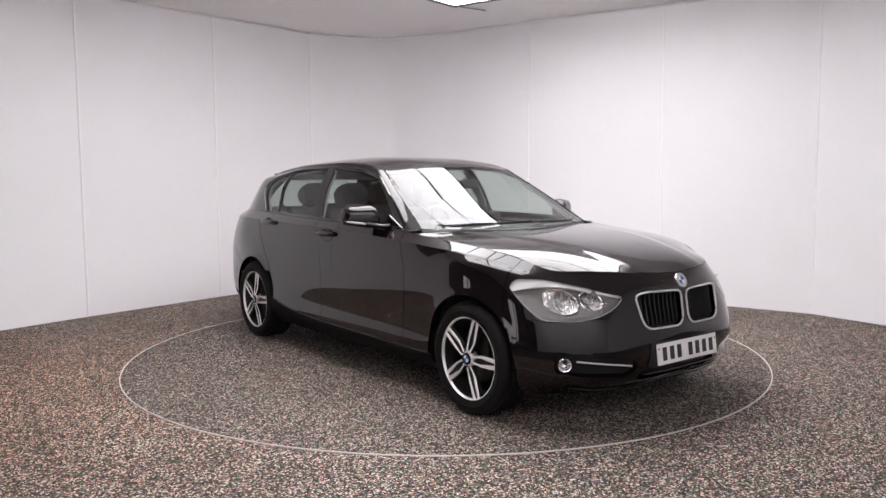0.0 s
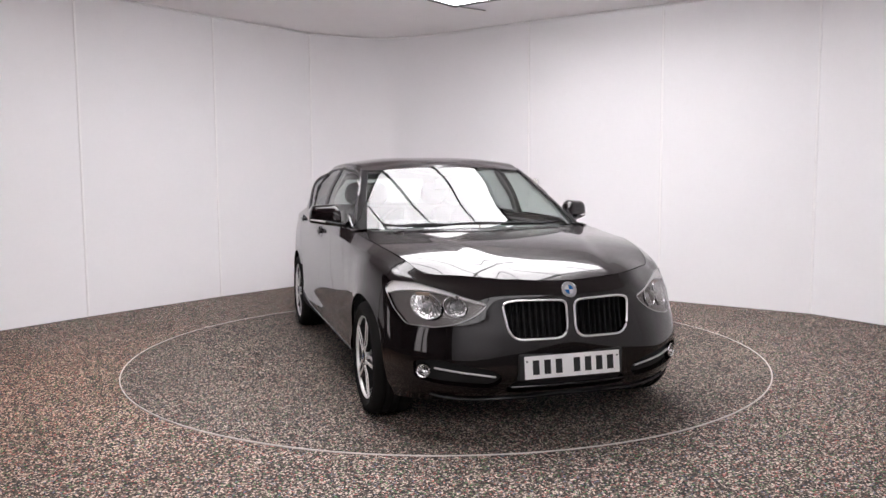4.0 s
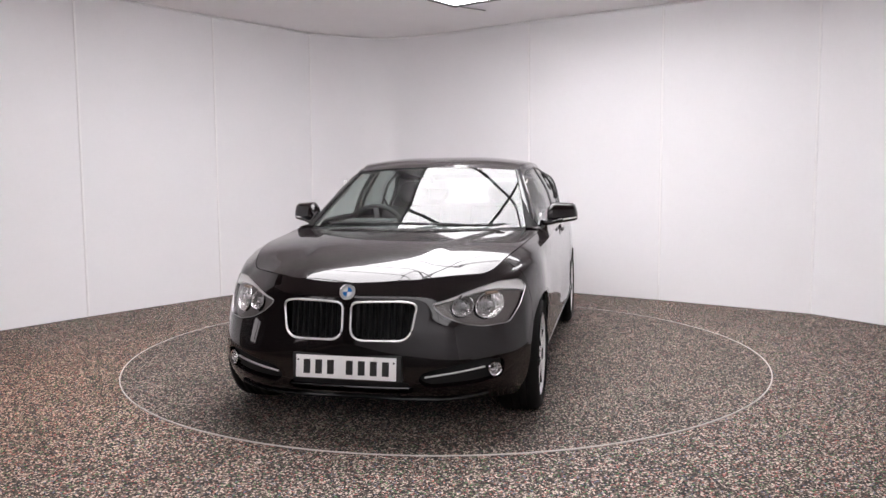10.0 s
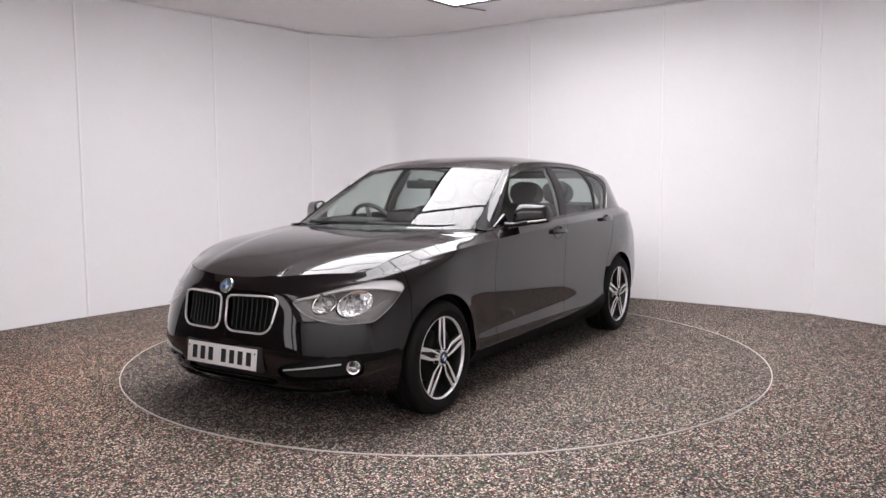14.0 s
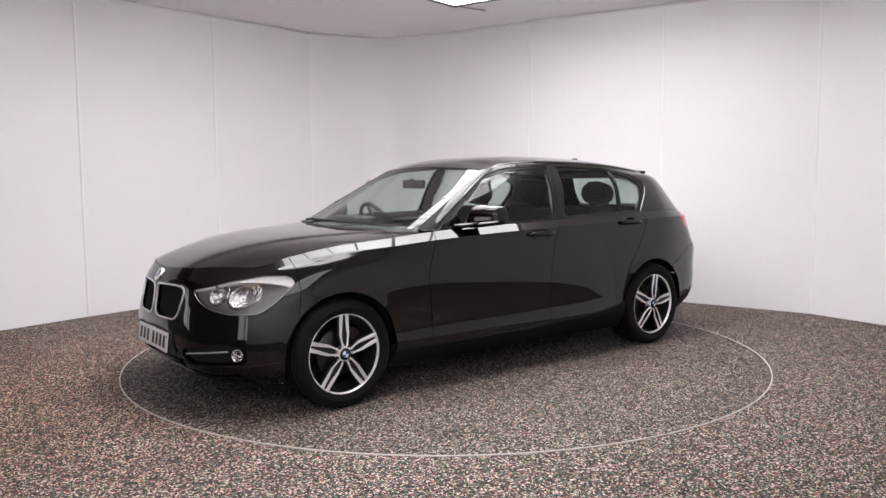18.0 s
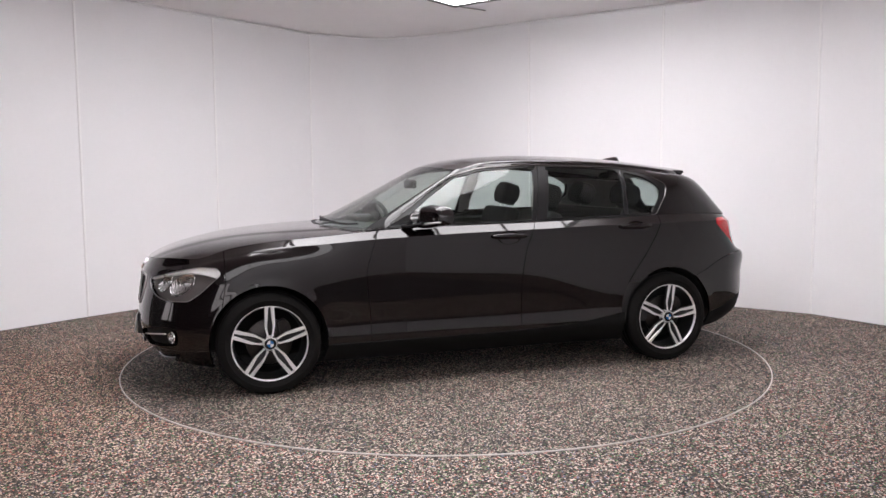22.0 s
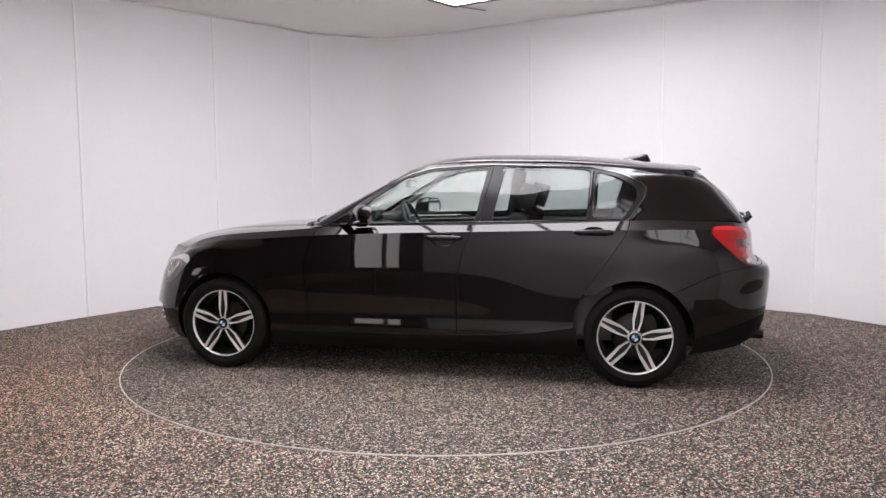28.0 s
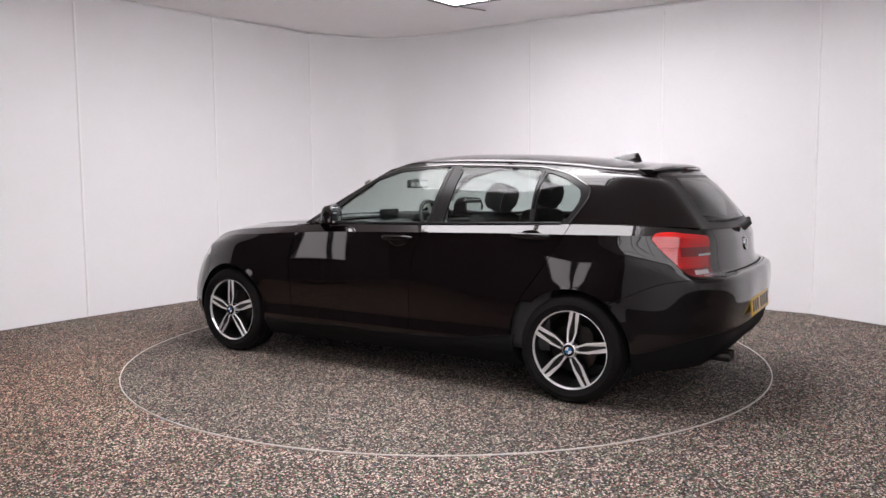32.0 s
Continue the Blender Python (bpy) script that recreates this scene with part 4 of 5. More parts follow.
# ---- wheels ----
def wheel(x, y, flip, spin):
    """An alloy wheel with five double spokes; its axle lies along y."""
    hub = Matrix.Translation((x + CAR_X, y + CAR_Y, AXLE + 0.004)) @ pose(0, 0, 0, 0, 0, 180 if flip else 0)
    bm = bmesh.new()
    # tyre: outer face towards +y
    prof = [(.221, .0), (.228, .004), (.245, .010), (.256, .0117), (.2575, .0133), (.2605, .0134), (.262, .0119), (.268, .012), (.285, .006), (.297, -.004), (.304, -.018), (.307, -.045), (.3005, -.046), (.3005, -.056), (.3082, -.057), (.309, -.086), (.3015, -.087), (.3015, -.098), (.309, -.099), (.309, -.128), (.3015, -.129), (.3015, -.14), (.308, -.141), (.307, -.17), (.303, -.195), (.285, -.212), (.25, -.215), (.222, -.205)]
    lathe(bm, prof, 72)
    root = part("wheel", bm, M_RUBBER, car)
    root.matrix_basis = hub
    bm = bmesh.new()
    lathe(bm, [(.2235, -.008), (.2255, .001), (.2225, .004), (.2190, .001), (.2155, -.012)], 72)
    part("rim", bm, [M_ALLOY], root, "polished rim edge")
    bm = bmesh.new()
    lathe(bm, [(.2154, -.0125), (.2045, -.05), (.199, -.12), (.2, -.19), (.02, -.19)], 48)
    part("barrel", bm, M_ALLOYDARK, root)
    bm = bmesh.new()
    lathe(bm, [(.03, -.07), (.135, -.07), (.137, -.073), (.137, -.088), (.03, -.09)], 48)
    part("brake_disc", bm, M_DISC, root)
    bm = bmesh.new()
    out = rounded([(-.13, .03), (-.125, .10), (-.09, .138), (-.05, .12), (-.07, .02)], .02)
    prism(bm, out, .06, pose(0, -.10, 0))
    part("brake_caliper", bm, M_DISC, root)
    # spokes: a pair of bars each, with a dark pocket between
    bar, web = bmesh.new(), bmesh.new()
    for side in (-1, 1):
        st = [(.045, .0125, .0075, .006), (.068, .0178, .0056, .003), (.088, .0208, .0064, .0), (.106, .0236, .0078, -.001), (.155, .0205, .0102, -.001), (.2175, .0175, .0116, -.001)]
        rings = []
        for r, off, w, h in st:
            c = side * off
            rings.append([bar.verts.new((c + sx * w * k, yy, r)) for sx, yy, k in ((-1, h - .03, .9), (1, h - .03, .9), (1, h - .003, 1), (.78, h, 1), (-.78, h, 1), (-1, h - .003, 1))])
        for a, b in zip(rings, rings[1:]):
            for j in range(6):
                bar.faces.new((a[j], a[(j + 1) % 6], b[(j + 1) % 6], b[j])).material_index = 0 if j in (2, 3, 4) else 1
        bar.faces.new(rings[0]), bar.faces.new(rings[-1])
    box(web, (-.014, -.035, .05), (.014, -.016, .214), .002)
    bar.normal_update()
    bmesh.ops.recalc_face_normals(bar, faces=bar.faces)
    mb, mw = mesh_of("spoke", bar, [M_ALLOY, M_ALLOYDARK], True, 25), mesh_of("spoke_pocket", web, M_ALLOYDARK)
    for k in range(5):
        for nm, me in (("spoke", mb), ("spoke_pocket", mw)):
            ob = new(nm, me)
            ob.parent = root
            ob.matrix_basis = pose(0, 0, 0, 0, spin + 72 * k, 0)
    bm = bmesh.new()
    lathe(bm, [(.0, .004), (.03, .004), (.036, .002), (.041, -.002), (.043, -.008), (.043, -.04), (.0, -.04)], 40)
    part("hub", bm, M_ALLOY, root)
    bm = bmesh.new()
    lathe(bm, [(.0, .0095), (.026, .0095), (.0335, .0075), (.034, .005)], 32)
    part("hub_cap", bm, M_GLOSS, root)
    for q in range(4):
        bm = bmesh.new()
        v0 = bm.verts.new((0, .0102, 0))
        arc = [bm.verts.new((.0205 * math.cos(math.pi / 2 * (q + j / 6)), .0102, .0205 * math.sin(math.pi / 2 * (q + j / 6)))) for j in range(7)]
        for a, b in zip(arc, arc[1:]):
            bm.faces.new((v0, a, b))
        part("badge_quarter", bm, M_BLUE if q % 2 else M_WHITE, root, smooth=False)
    for k in range(5):
        bm = bmesh.new()
        lathe(bm, [(.0, .0), (.006, .0), (.0075, -.003), (.0075, -.02)], 10, pose(.043 * math.sin(radians(40 + 72 * k)), -.001, .043 * math.cos(radians(40 + 72 * k))))
        part("wheel_bolt", bm, M_DISC, root)
    return root


for wx, wy in ((FW, .862), (RW, .872)):
    front = wx > 0
    wheel(wx, wy, False, 0 if front else -8)
    wheel(wx, -wy, True, -17 if front else -14)


# ---- under the car and inside it ----
from mathutils.bvhtree import BVHTree
SKIN = BVHTree.FromBMesh(whole)


def front_x(y, z):
    hit = SKIN.ray_cast(Vector((3, abs(y), z)), Vector((-1, 0, 0)))[0]
    return hit.x if hit else 2.0


def back_x(y, z):
    hit = SKIN.ray_cast(Vector((-3, abs(y), z)), Vector((1, 0, 0)))[0]
    return hit.x if hit else -2.1


def side_y(x, z):
    hit = SKIN.ray_cast(Vector((x, 2, z)), Vector((0, -1, 0)))[0]
    return hit.y if hit else 0.86


bm = bmesh.new()
box(bm, (-1.66, -.74, .145), (1.60, .74, .215), .02)
box(bm, (1.605, -.44, .185), (1.90, .44, .23), .02)
box(bm, (-1.96, -.50, .22), (-1.665, .50, .26), .02)
part("underbody", place(bm), M_DARK, car)
bm = bmesh.new()
box(bm, (-1.0, -.80, .215), (1.0, .80, .30), .02)
part("floor_pan", place(bm), M_DARK, car)
# engine bay and boot fill, so that no light passes through the lamps and grille
bm = bmesh.new()
box(bm, (1.0, -.60, .22), (1.86, .60, .70), .05)
part("engine_bay", place(bm), M_DARK, car)
bm = bmesh.new()
box(bm, (-1.98, -.58, .22), (-1.35, .58, .78), .05)
part("boot_trim", place(bm), M_DARK, car)
bm = bmesh.new()
box(bm, (.78, -.72, .30), (.98, .72, .90), .03)
part("bulkhead", place(bm), M_DARK, car)
for wx in (FW, RW):
    for sd in (1, -1):
        bm = bmesh.new()
        rows = []
        for u in (0, .5, 1):
            row = []
            for j in range(25):
                ang = math.pi * (-.04 + 1.08 * j / 24)
                edge = .772 + .045 * min(1, max(0, 1.6 * math.sin(ang)))
                row.append(bm.verts.new((wx + .36 * math.cos(ang), sd * (.56 + (edge - .56) * u), AXLE + .36 * math.sin(ang))))
            rows.append(row)
        for a, b in zip(rows, rows[1:]):
            for j in range(24):
                bm.faces.new((a[j], a[j + 1], b[j + 1], b[j]))
        bm.faces.new(rows[0])
        part("arch_liner", place(bm), M_DARK, car)

# dashboard: one section drawn across the car
bm = bmesh.new()
sec = [(.95, .90), (.80, .945), (.62, .958), (.46, .945), (.40, .90), (.42, .80), (.44, .62), (.60, .50), (.95, .50)]
rings = []
for yy in (-.70, -.45, 0, .45, .70):
    rings.append([bm.verts.new((x, yy, z - .02 * (abs(yy) / .7) ** 3)) for x, z in sec])
for a, b in zip(rings, rings[1:]):
    for j in range(len(sec)):
        bm.faces.new((a[j], a[(j + 1) % len(sec)], b[(j + 1) % len(sec)], b[j]))
bm.faces.new(rings[0]), bm.faces.new(rings[-1])
bmesh.ops.bevel(bm, geom=[e for e in bm.edges], offset=.008, segments=2, affect="EDGES")
dash = part("dashboard", place(bm), M_DASH, car)
bm = bmesh.new()
box(bm, (.42, -.54, .93), (.62, -.20, .998), .03, seg=3)
part("instrument_hood", place(bm), M_DASH, dash)
bm = bmesh.new()
box(bm, (.50, -.11, .95), (.53, .11, 1.035), .012)
part("centre_screen", place(bm), M_GLOSS, dash)
# steering wheel, on the car's right
tilt = pose(.33, -.37, .915, 0, -66, 0)
bm = bmesh.new()
ring = [(0.182 * math.cos(2 * math.pi * k / 36), .182 * math.sin(2 * math.pi * k / 36), 0) for k in range(36)]
tube(bm, ring, .0155, 10, True)
bmesh.ops.transform(bm, matrix=tilt, verts=bm.verts)
steer = part("steering_wheel", place(bm), M_PLASTIC, car)
bm = bmesh.new()
box(bm, (-.06, -.075, -.03), (.06, .075, .012), .025, tilt, seg=3)
part("airbag_cover", place(bm), M_DASH, steer)
for a in (0, 180, 270):
    bm = bmesh.new()
    box(bm, (.05, -.018, -.012), (.18, .018, .004), .005, tilt @ pose(0, 0, 0, 0, 0, a + 90))
    part("wheel_spoke", place(bm), M_SATIN, steer)


def seat(y, x, back_lean, bench=False):
    """Cushion, backrest and headrest; the bench is one wide cushion with two headrests."""
    w = .60 if bench else .25
    bm = bmesh.new()
    box(bm, (x - .02, y - w, .32), (x + .50, y + w, .55), .06, seg=4)
    root = part("rear_bench" if bench else "front_seat", place(bm), M_FABRIC, car, "anthracite fabric rear bench" if bench else "anthracite fabric front seat")
    m = pose(x, y, .46, 0, -back_lean, 0)
    bm = bmesh.new()
    box(bm, (-.075, -w, .0), (.06, w, .60), .05, m, seg=4)
    part("backrest", place(bm), M_FABRIC, root)
    for hy in ((-.34, .34) if bench else (0,)):
        bm = bmesh.new()
        out = rounded([(-.10, .0), (-.122, .09), (-.095, .165), (.095, .165), (.122, .09), (.10, .0)], .05, 6)
        prism(bm, out, .12, None, 0, .03)
        bmesh.ops.transform(bm, matrix=m @ pose(.05, hy, .63, 0, 0, 90), verts=bm.verts)
        part("headrest", place(bm), M_FABRIC, root)
        for s in (-.05, .05):
            bm = bmesh.new()
            tube(bm, [m @ Vector((-.005, hy + s, .57)), m @ Vector((-.005, hy + s, .66))], .006, 8)
            part("headrest_post", place(bm), M_CHROME, root)
    return root


seat(.37, -.44, 17)
seat(-.37, -.44, 17)
seat(0, -1.08, 18, True)
# rear-view mirror on the windscreen
bm = bmesh.new()
box(bm, (.235, -.125, 1.195), (.265, .125, 1.255), .014, seg=3)
mir = part("rear_view_mirror", place(bm), M_PLASTIC, car)
bm = bmesh.new()
tube(bm, [(.255, 0, 1.235), (.268, 0, 1.248), (.262, 0, 1.262)], [.010, .012, .018], 10)
part("mirror_stalk", place(bm), M_PLASTIC, mir)
bm = bmesh.new()
box(bm, (.2315, -.115, 1.202), (.2345, .115, 1.249), .001)
part("mirror_glass", place(bm), M_CHROME, mir)
def pieces_of(bm):
    """The separate pieces of a sheet, each of more than a few faces, as sheets of their own."""
    left, out = set(bm.faces), []
    while left:
        todo, found = [left.pop()], []
        while todo:
            f = todo.pop()
            found.append(f)
            for e in f.edges:
                for g in e.link_faces:
                    if g in left:
                        left.discard(g)
                        todo.append(g)
        if len(found) > 12:
            sheet_bm, made = bmesh.new(), {}
            for f in found:
                vs = []
                for v in f.verts:
                    if v not in made:
                        made[v] = sheet_bm.verts.new(v.co)
                    vs.append(made[v])
                sheet_bm.faces.new(vs)
            out.append(sheet_bm)
    return sorted(out, key=lambda q: -len(q.faces))


# door linings, pillars and headlining: the shells again, a little further in
for nm, f, mat, lift in (("door_lining", lambda c: .25 < c.z < .985 and -1.2 < c.x < .68 and abs(c.y) > .5, M_DASH, -.05),):
    one = take(whole, f)
    two = mirrored(one, False)
    for b in (one, two):
        part(nm, place(panel(b, 0, .02, lift)), mat, car)
one = take(sides, lambda c: fgl(c.x, c.z) > .012 and rgl(c.x, c.z) > .012 and qgl(c.x, c.z) > .012 and c.z < spline([(-1.9, 1.25), (-1.4, 1.28), (-.43, 1.34), (.0, 1.31), (.2, 1.24), (.6, 1.2)], c.x) and c.x > -1.86 and not (c.x > .4 and c.z < .98))
for piece in pieces_of(one):
    other = mirrored(piece, False)
    for b in (piece, other):
        part("pillar_trim", place(panel(b, 0.006, .008, -.03)), M_LINING, car)
lining = sheet(G[top_row:, 3 * FU // 2:])
part("headlining", place(panel(mirrored(lining, True), .0, .0, -.028)), M_LINING, car, "pale grey headlining")
bm = bmesh.new()
box(bm, (-1.95, -.60, .93), (-1.34, .60, .955), .01)
part("parcel_shelf", place(bm), M_DASH, car)


# ---- front: grille, badge, plate, lamps ----
def roundel(name, m, r, parent):
    """A round badge: black ring coloured silver for its reflection, a chrome edge, blue and white quarters; faces +y
    before it is placed.
    """
    bm = bmesh.new()
    lathe(bm, [(0, .004), (r * .9, .004), (r * .9, .0062), (r * .96, .0068), (r, .004), (r, -.006)], 40, m)
    root = part(name, place(bm), M_CHROME, parent, "round blue, white and black badge")
    bm = bmesh.new()
    lathe(bm, [(0, .0048), (r * .89, .0048)], 40, m)
    part("badge_ring", place(bm), M_SATIN, root)
    for q in range(4):
        bm = bmesh.new()
        k = 2 * math.pi / 4
        v0 = bm.verts.new(m @ Vector((0, .0056, 0)))
        arc = [bm.verts.new(m @ Vector((r * .57 * math.cos(k * (q + j / 8)), .0056, r * .57 * math.sin(k * (q + j / 8))))) for j in range(9)]
        for a, b in zip(arc, arc[1:]):
            bm.faces.new((v0, a, b))
        part("badge_quarter", place(bm), M_BLUE if q % 2 else M_WHITE, root, smooth=False)
    return root


for sd in (1, -1):
    bm = bmesh.new()
    loop = [(front_x(y, z) + .002, sd * y, z) for y, z in KIDNEY]
    tube(bm, loop, .0058, 8, True, 1.0)
    frame_ob = part("grille", place(bm), M_BRIGHT, car, "chrome-framed grille with black upright slats")
    for k in range(9):
        y = .048 + .0305 * k
        bm = bmesh.new()
        zs = [z for z in np.linspace(.49, .70, 43) if kid_in(y, z) < -.004]
        if not zs:
            continue
        z0, z1 = zs[0], zs[-1]
        pts = [(front_x(y, z0 + (z1 - z0) * t) - .018, z0 + (z1 - z0) * t) for t in (0, .25, .5, .75, 1)]
        ring = []
        for x, z in pts:
            ring.append([bm.verts.new((x + dx, sd * (y + dy), z)) for dx, dy in ((-.03, -.0035), (.0, -.0035), (.004, 0), (.0, .0035), (-.03, .0035))])
        for a, b in zip(ring, ring[1:]):
            for j in range(5):
                bm.faces.new((a[j], a[(j + 1) % 5], b[(j + 1) % 5], b[j]))
        part("slat", place(bm), M_SLAT, frame_ob)

n_at = SKIN.find_nearest(Vector((2.05, 0.02, .729)))[1]
tip = math.degrees(math.asin(max(-1, min(1, n_at.z))))
roundel("front_badge", Matrix.Translation((front_x(0, .729) + .001, 0, .729)) @ pose(0, 0, 0, 0, 0, -90) @ pose(0, 0, 0, tip, 0, 0), .041, car)


def number_plate(name, m, mat, label):
    """A plate with plain dark bars where its letters stand; faces +y before it is placed."""
    bm = bmesh.new()
    box(bm, (-.252, -.004, -.0545), (.252, .003, .0545), .003)
    bmesh.ops.transform(bm, matrix=m, verts=bm.verts)
    root = part(name, place(bm), mat, car, label)
    for k, x in enumerate((-.20, -.14, -.08, -.02, .075, .135, .195)):
        bm = bmesh.new()
        box(bm, (x - .017, .003, -.034), (x + .017, .0042, .034), 0)
        bmesh.ops.transform(bm, matrix=m, verts=bm.verts)
        part("bar", place(bm), M_INK, root, smooth=False)
    for x in (-.24, .24):
        bm = bmesh.new()
        lathe(bm, [(0, .0045), (.004, .0045), (.005, .003)], 10, m @ pose(x, 0, .03))
        part("fixing_screw", place(bm), M_INK, root)
    return root


number_plate("front_plate", Matrix.Translation((2.118, 0, .372)) @ pose(0, 0, 0, 0, 0, -90) @ pose(0, 0, 0, 7, 0, 0), M_WHITEPLATE, "white number plate with dark bars")
number_plate("rear_plate", Matrix.Translation((back_x(.1, .53) - .008, 0, .53)) @ pose(0, 0, 0, 0, 0, 90) @ pose(0, 0, 0, 4, 0, 0), M_YELLOWPLATE, "yellow number plate with dark bars")
bm = bmesh.new()
box(bm, (2.06, -.275, .308), (2.109, .275, .436), .01)
part("plate_holder", place(bm), M_PLASTIC, car)


def bowl(k, sd, by, bz, r):
    """A round reflector whose rim meets the slanted bezel; shallow flutes run up it, a bulb shield stands in it."""
    bm = bmesh.new()
    deep = front_x(by, bz) - .022 - .050
    rings = []
    for q in range(9):
        s = 1.012 * q / 8
        ring = []
        for j in range(48):
            a = 2 * math.pi * j / 48
            y, z = by + s * r * math.cos(a), bz + s * r * math.sin(a)
            rim = front_x(by + r * math.cos(a), bz + r * math.sin(a)) - .023
            x = deep + (rim - deep) * s ** 2.2 + .0034 * math.cos(2 * math.pi * (y - by) / .019) * (1 - s ** 4)
            ring.append(bm.verts.new((x, sd * y, z)))
        rings.append(ring)
    for a, b in zip(rings, rings[1:]):
        for j in range(48):
            bm.faces.new((a[j], a[(j + 1) % 48], b[(j + 1) % 48], b[j]))
    bmesh.ops.remove_doubles(bm, verts=bm.verts, dist=1e-5)
    bmesh.ops.recalc_face_normals(bm, faces=bm.faces)
    part("reflector", place(bm), M_REFLECT, lamps[k], "chrome reflector bowl", angle=60)
    bm = bmesh.new()
    ring = [(front_x(by + r * math.cos(a), bz + r * math.sin(a)) - .019, sd * (by + r * math.cos(a)), bz + r * math.sin(a)) for a in (2 * math.pi * j / 40 for j in range(40))]
    tube(bm, ring, .0026, 6, True)
    part("reflector_rim", place(bm), M_CHROME, lamps[k], "thin chrome ring")
    m = Matrix.Translation((deep + .034, sd * by, bz)) @ pose(0, 0, 0, 0, 0, -90 + sd * 10)
    bm = bmesh.new()
    lathe(bm, [(0, .0), (.009, -.001), (.012, -.006), (.011, -.03), (0, -.032)], 16, m)
    part("bulb_shield", place(bm), M_SATIN, lamps[k])


def lamp_edge(q, z):
    """The place on the nose where x - y equals q at this height."""
    lo, hi = .25, .86
    for _ in range(24):
        mid = (lo + hi) / 2
        if front_x(mid, z) - mid > q:
            lo = mid
        else:
            hi = mid
    return front_x(lo, z), lo, z


EDGE = [lamp_edge(q, z) for q, z in HEADLAMP]
for k, sd in enumerate((1, -1)):
    bm = bmesh.new()
    tube(bm, [(x + .0005, sd * y, z) for x, y, z in EDGE], .0022, 6, True)
    part("lens_edge", place(bm), M_SATIN, lamps[k], "thin bright edge round the lens")
    for by, bz, br in BOWLS:
        bowl(k, sd, by, bz, br)
    bm = bmesh.new()
    box(bm, (-.035, -.01, -.006), (.035, .010, .007), .004, Matrix.Translation((front_x(.655, .704) - .021, sd * .655, .704)) @ pose(0, 0, 0, 0, 0, -90 + sd * 42))
    part("indicator", place(bm), M_AMBER, lamps[k], "pale amber indicator")
    # lower intake: chrome blade and fog lamp
    bm = bmesh.new()
    pts = []
    for j in range(10):
        y = .375 + .27 * j / 9
        z = .325 + .038 * (j / 9) ** .9
        pts.append((front_x(y, z) - .012, sd * y, z))
    tube(bm, pts, .0075, 8, False, .7)
    part("intake_blade", place(bm), M_BRIGHT, car, "thin chrome blade across the lower intake")
    m = Matrix.Translation((front_x(.69, .347) - .006, sd * .69, .347)) @ pose(0, 0, 0, 0, 0, -90 + sd * 34)
    bm = bmesh.new()
    lathe(bm, [(.036, -.03), (.036, .002), (.033, .006), (.029, .004)], 28, m)
    fog = part("fog_lamp", place(bm), M_CHROME, car, "small round fog lamp")
    bm = bmesh.new()
    lathe(bm, [(0, -.026), (.016, -.022), (.029, .002)], 24, m)
    part("fog_reflector", place(bm), M_REFLECT, fog)
    bm = bmesh.new()
    lathe(bm, [(0, .009), (.018, .007), (.031, .001)], 24, m)
    part("fog_lens", place(bm), M_LENS, fog)
# front lip
bm = bmesh.new()
pts = []
for y in np.linspace(-.66, .66, 29):
    q = SKIN.find_nearest(Vector((1.98 - .25 * abs(y) ** 2.2, abs(y), .205)))[0]
    pts.append((q.x + .003, math.copysign(q.y, y), q.z))
tube(bm, pts, .014, 8, False, .7)
part("front_lip", place(bm), M_GLOSS, car)
bm = bmesh.new()
pts = [(front_x(y, .30) - .006, y, .272) for y in np.linspace(-.30, .30, 13)]
tube(bm, pts, .009, 8, False, .8)
part("intake_bar", place(bm), M_GLOSS, car)
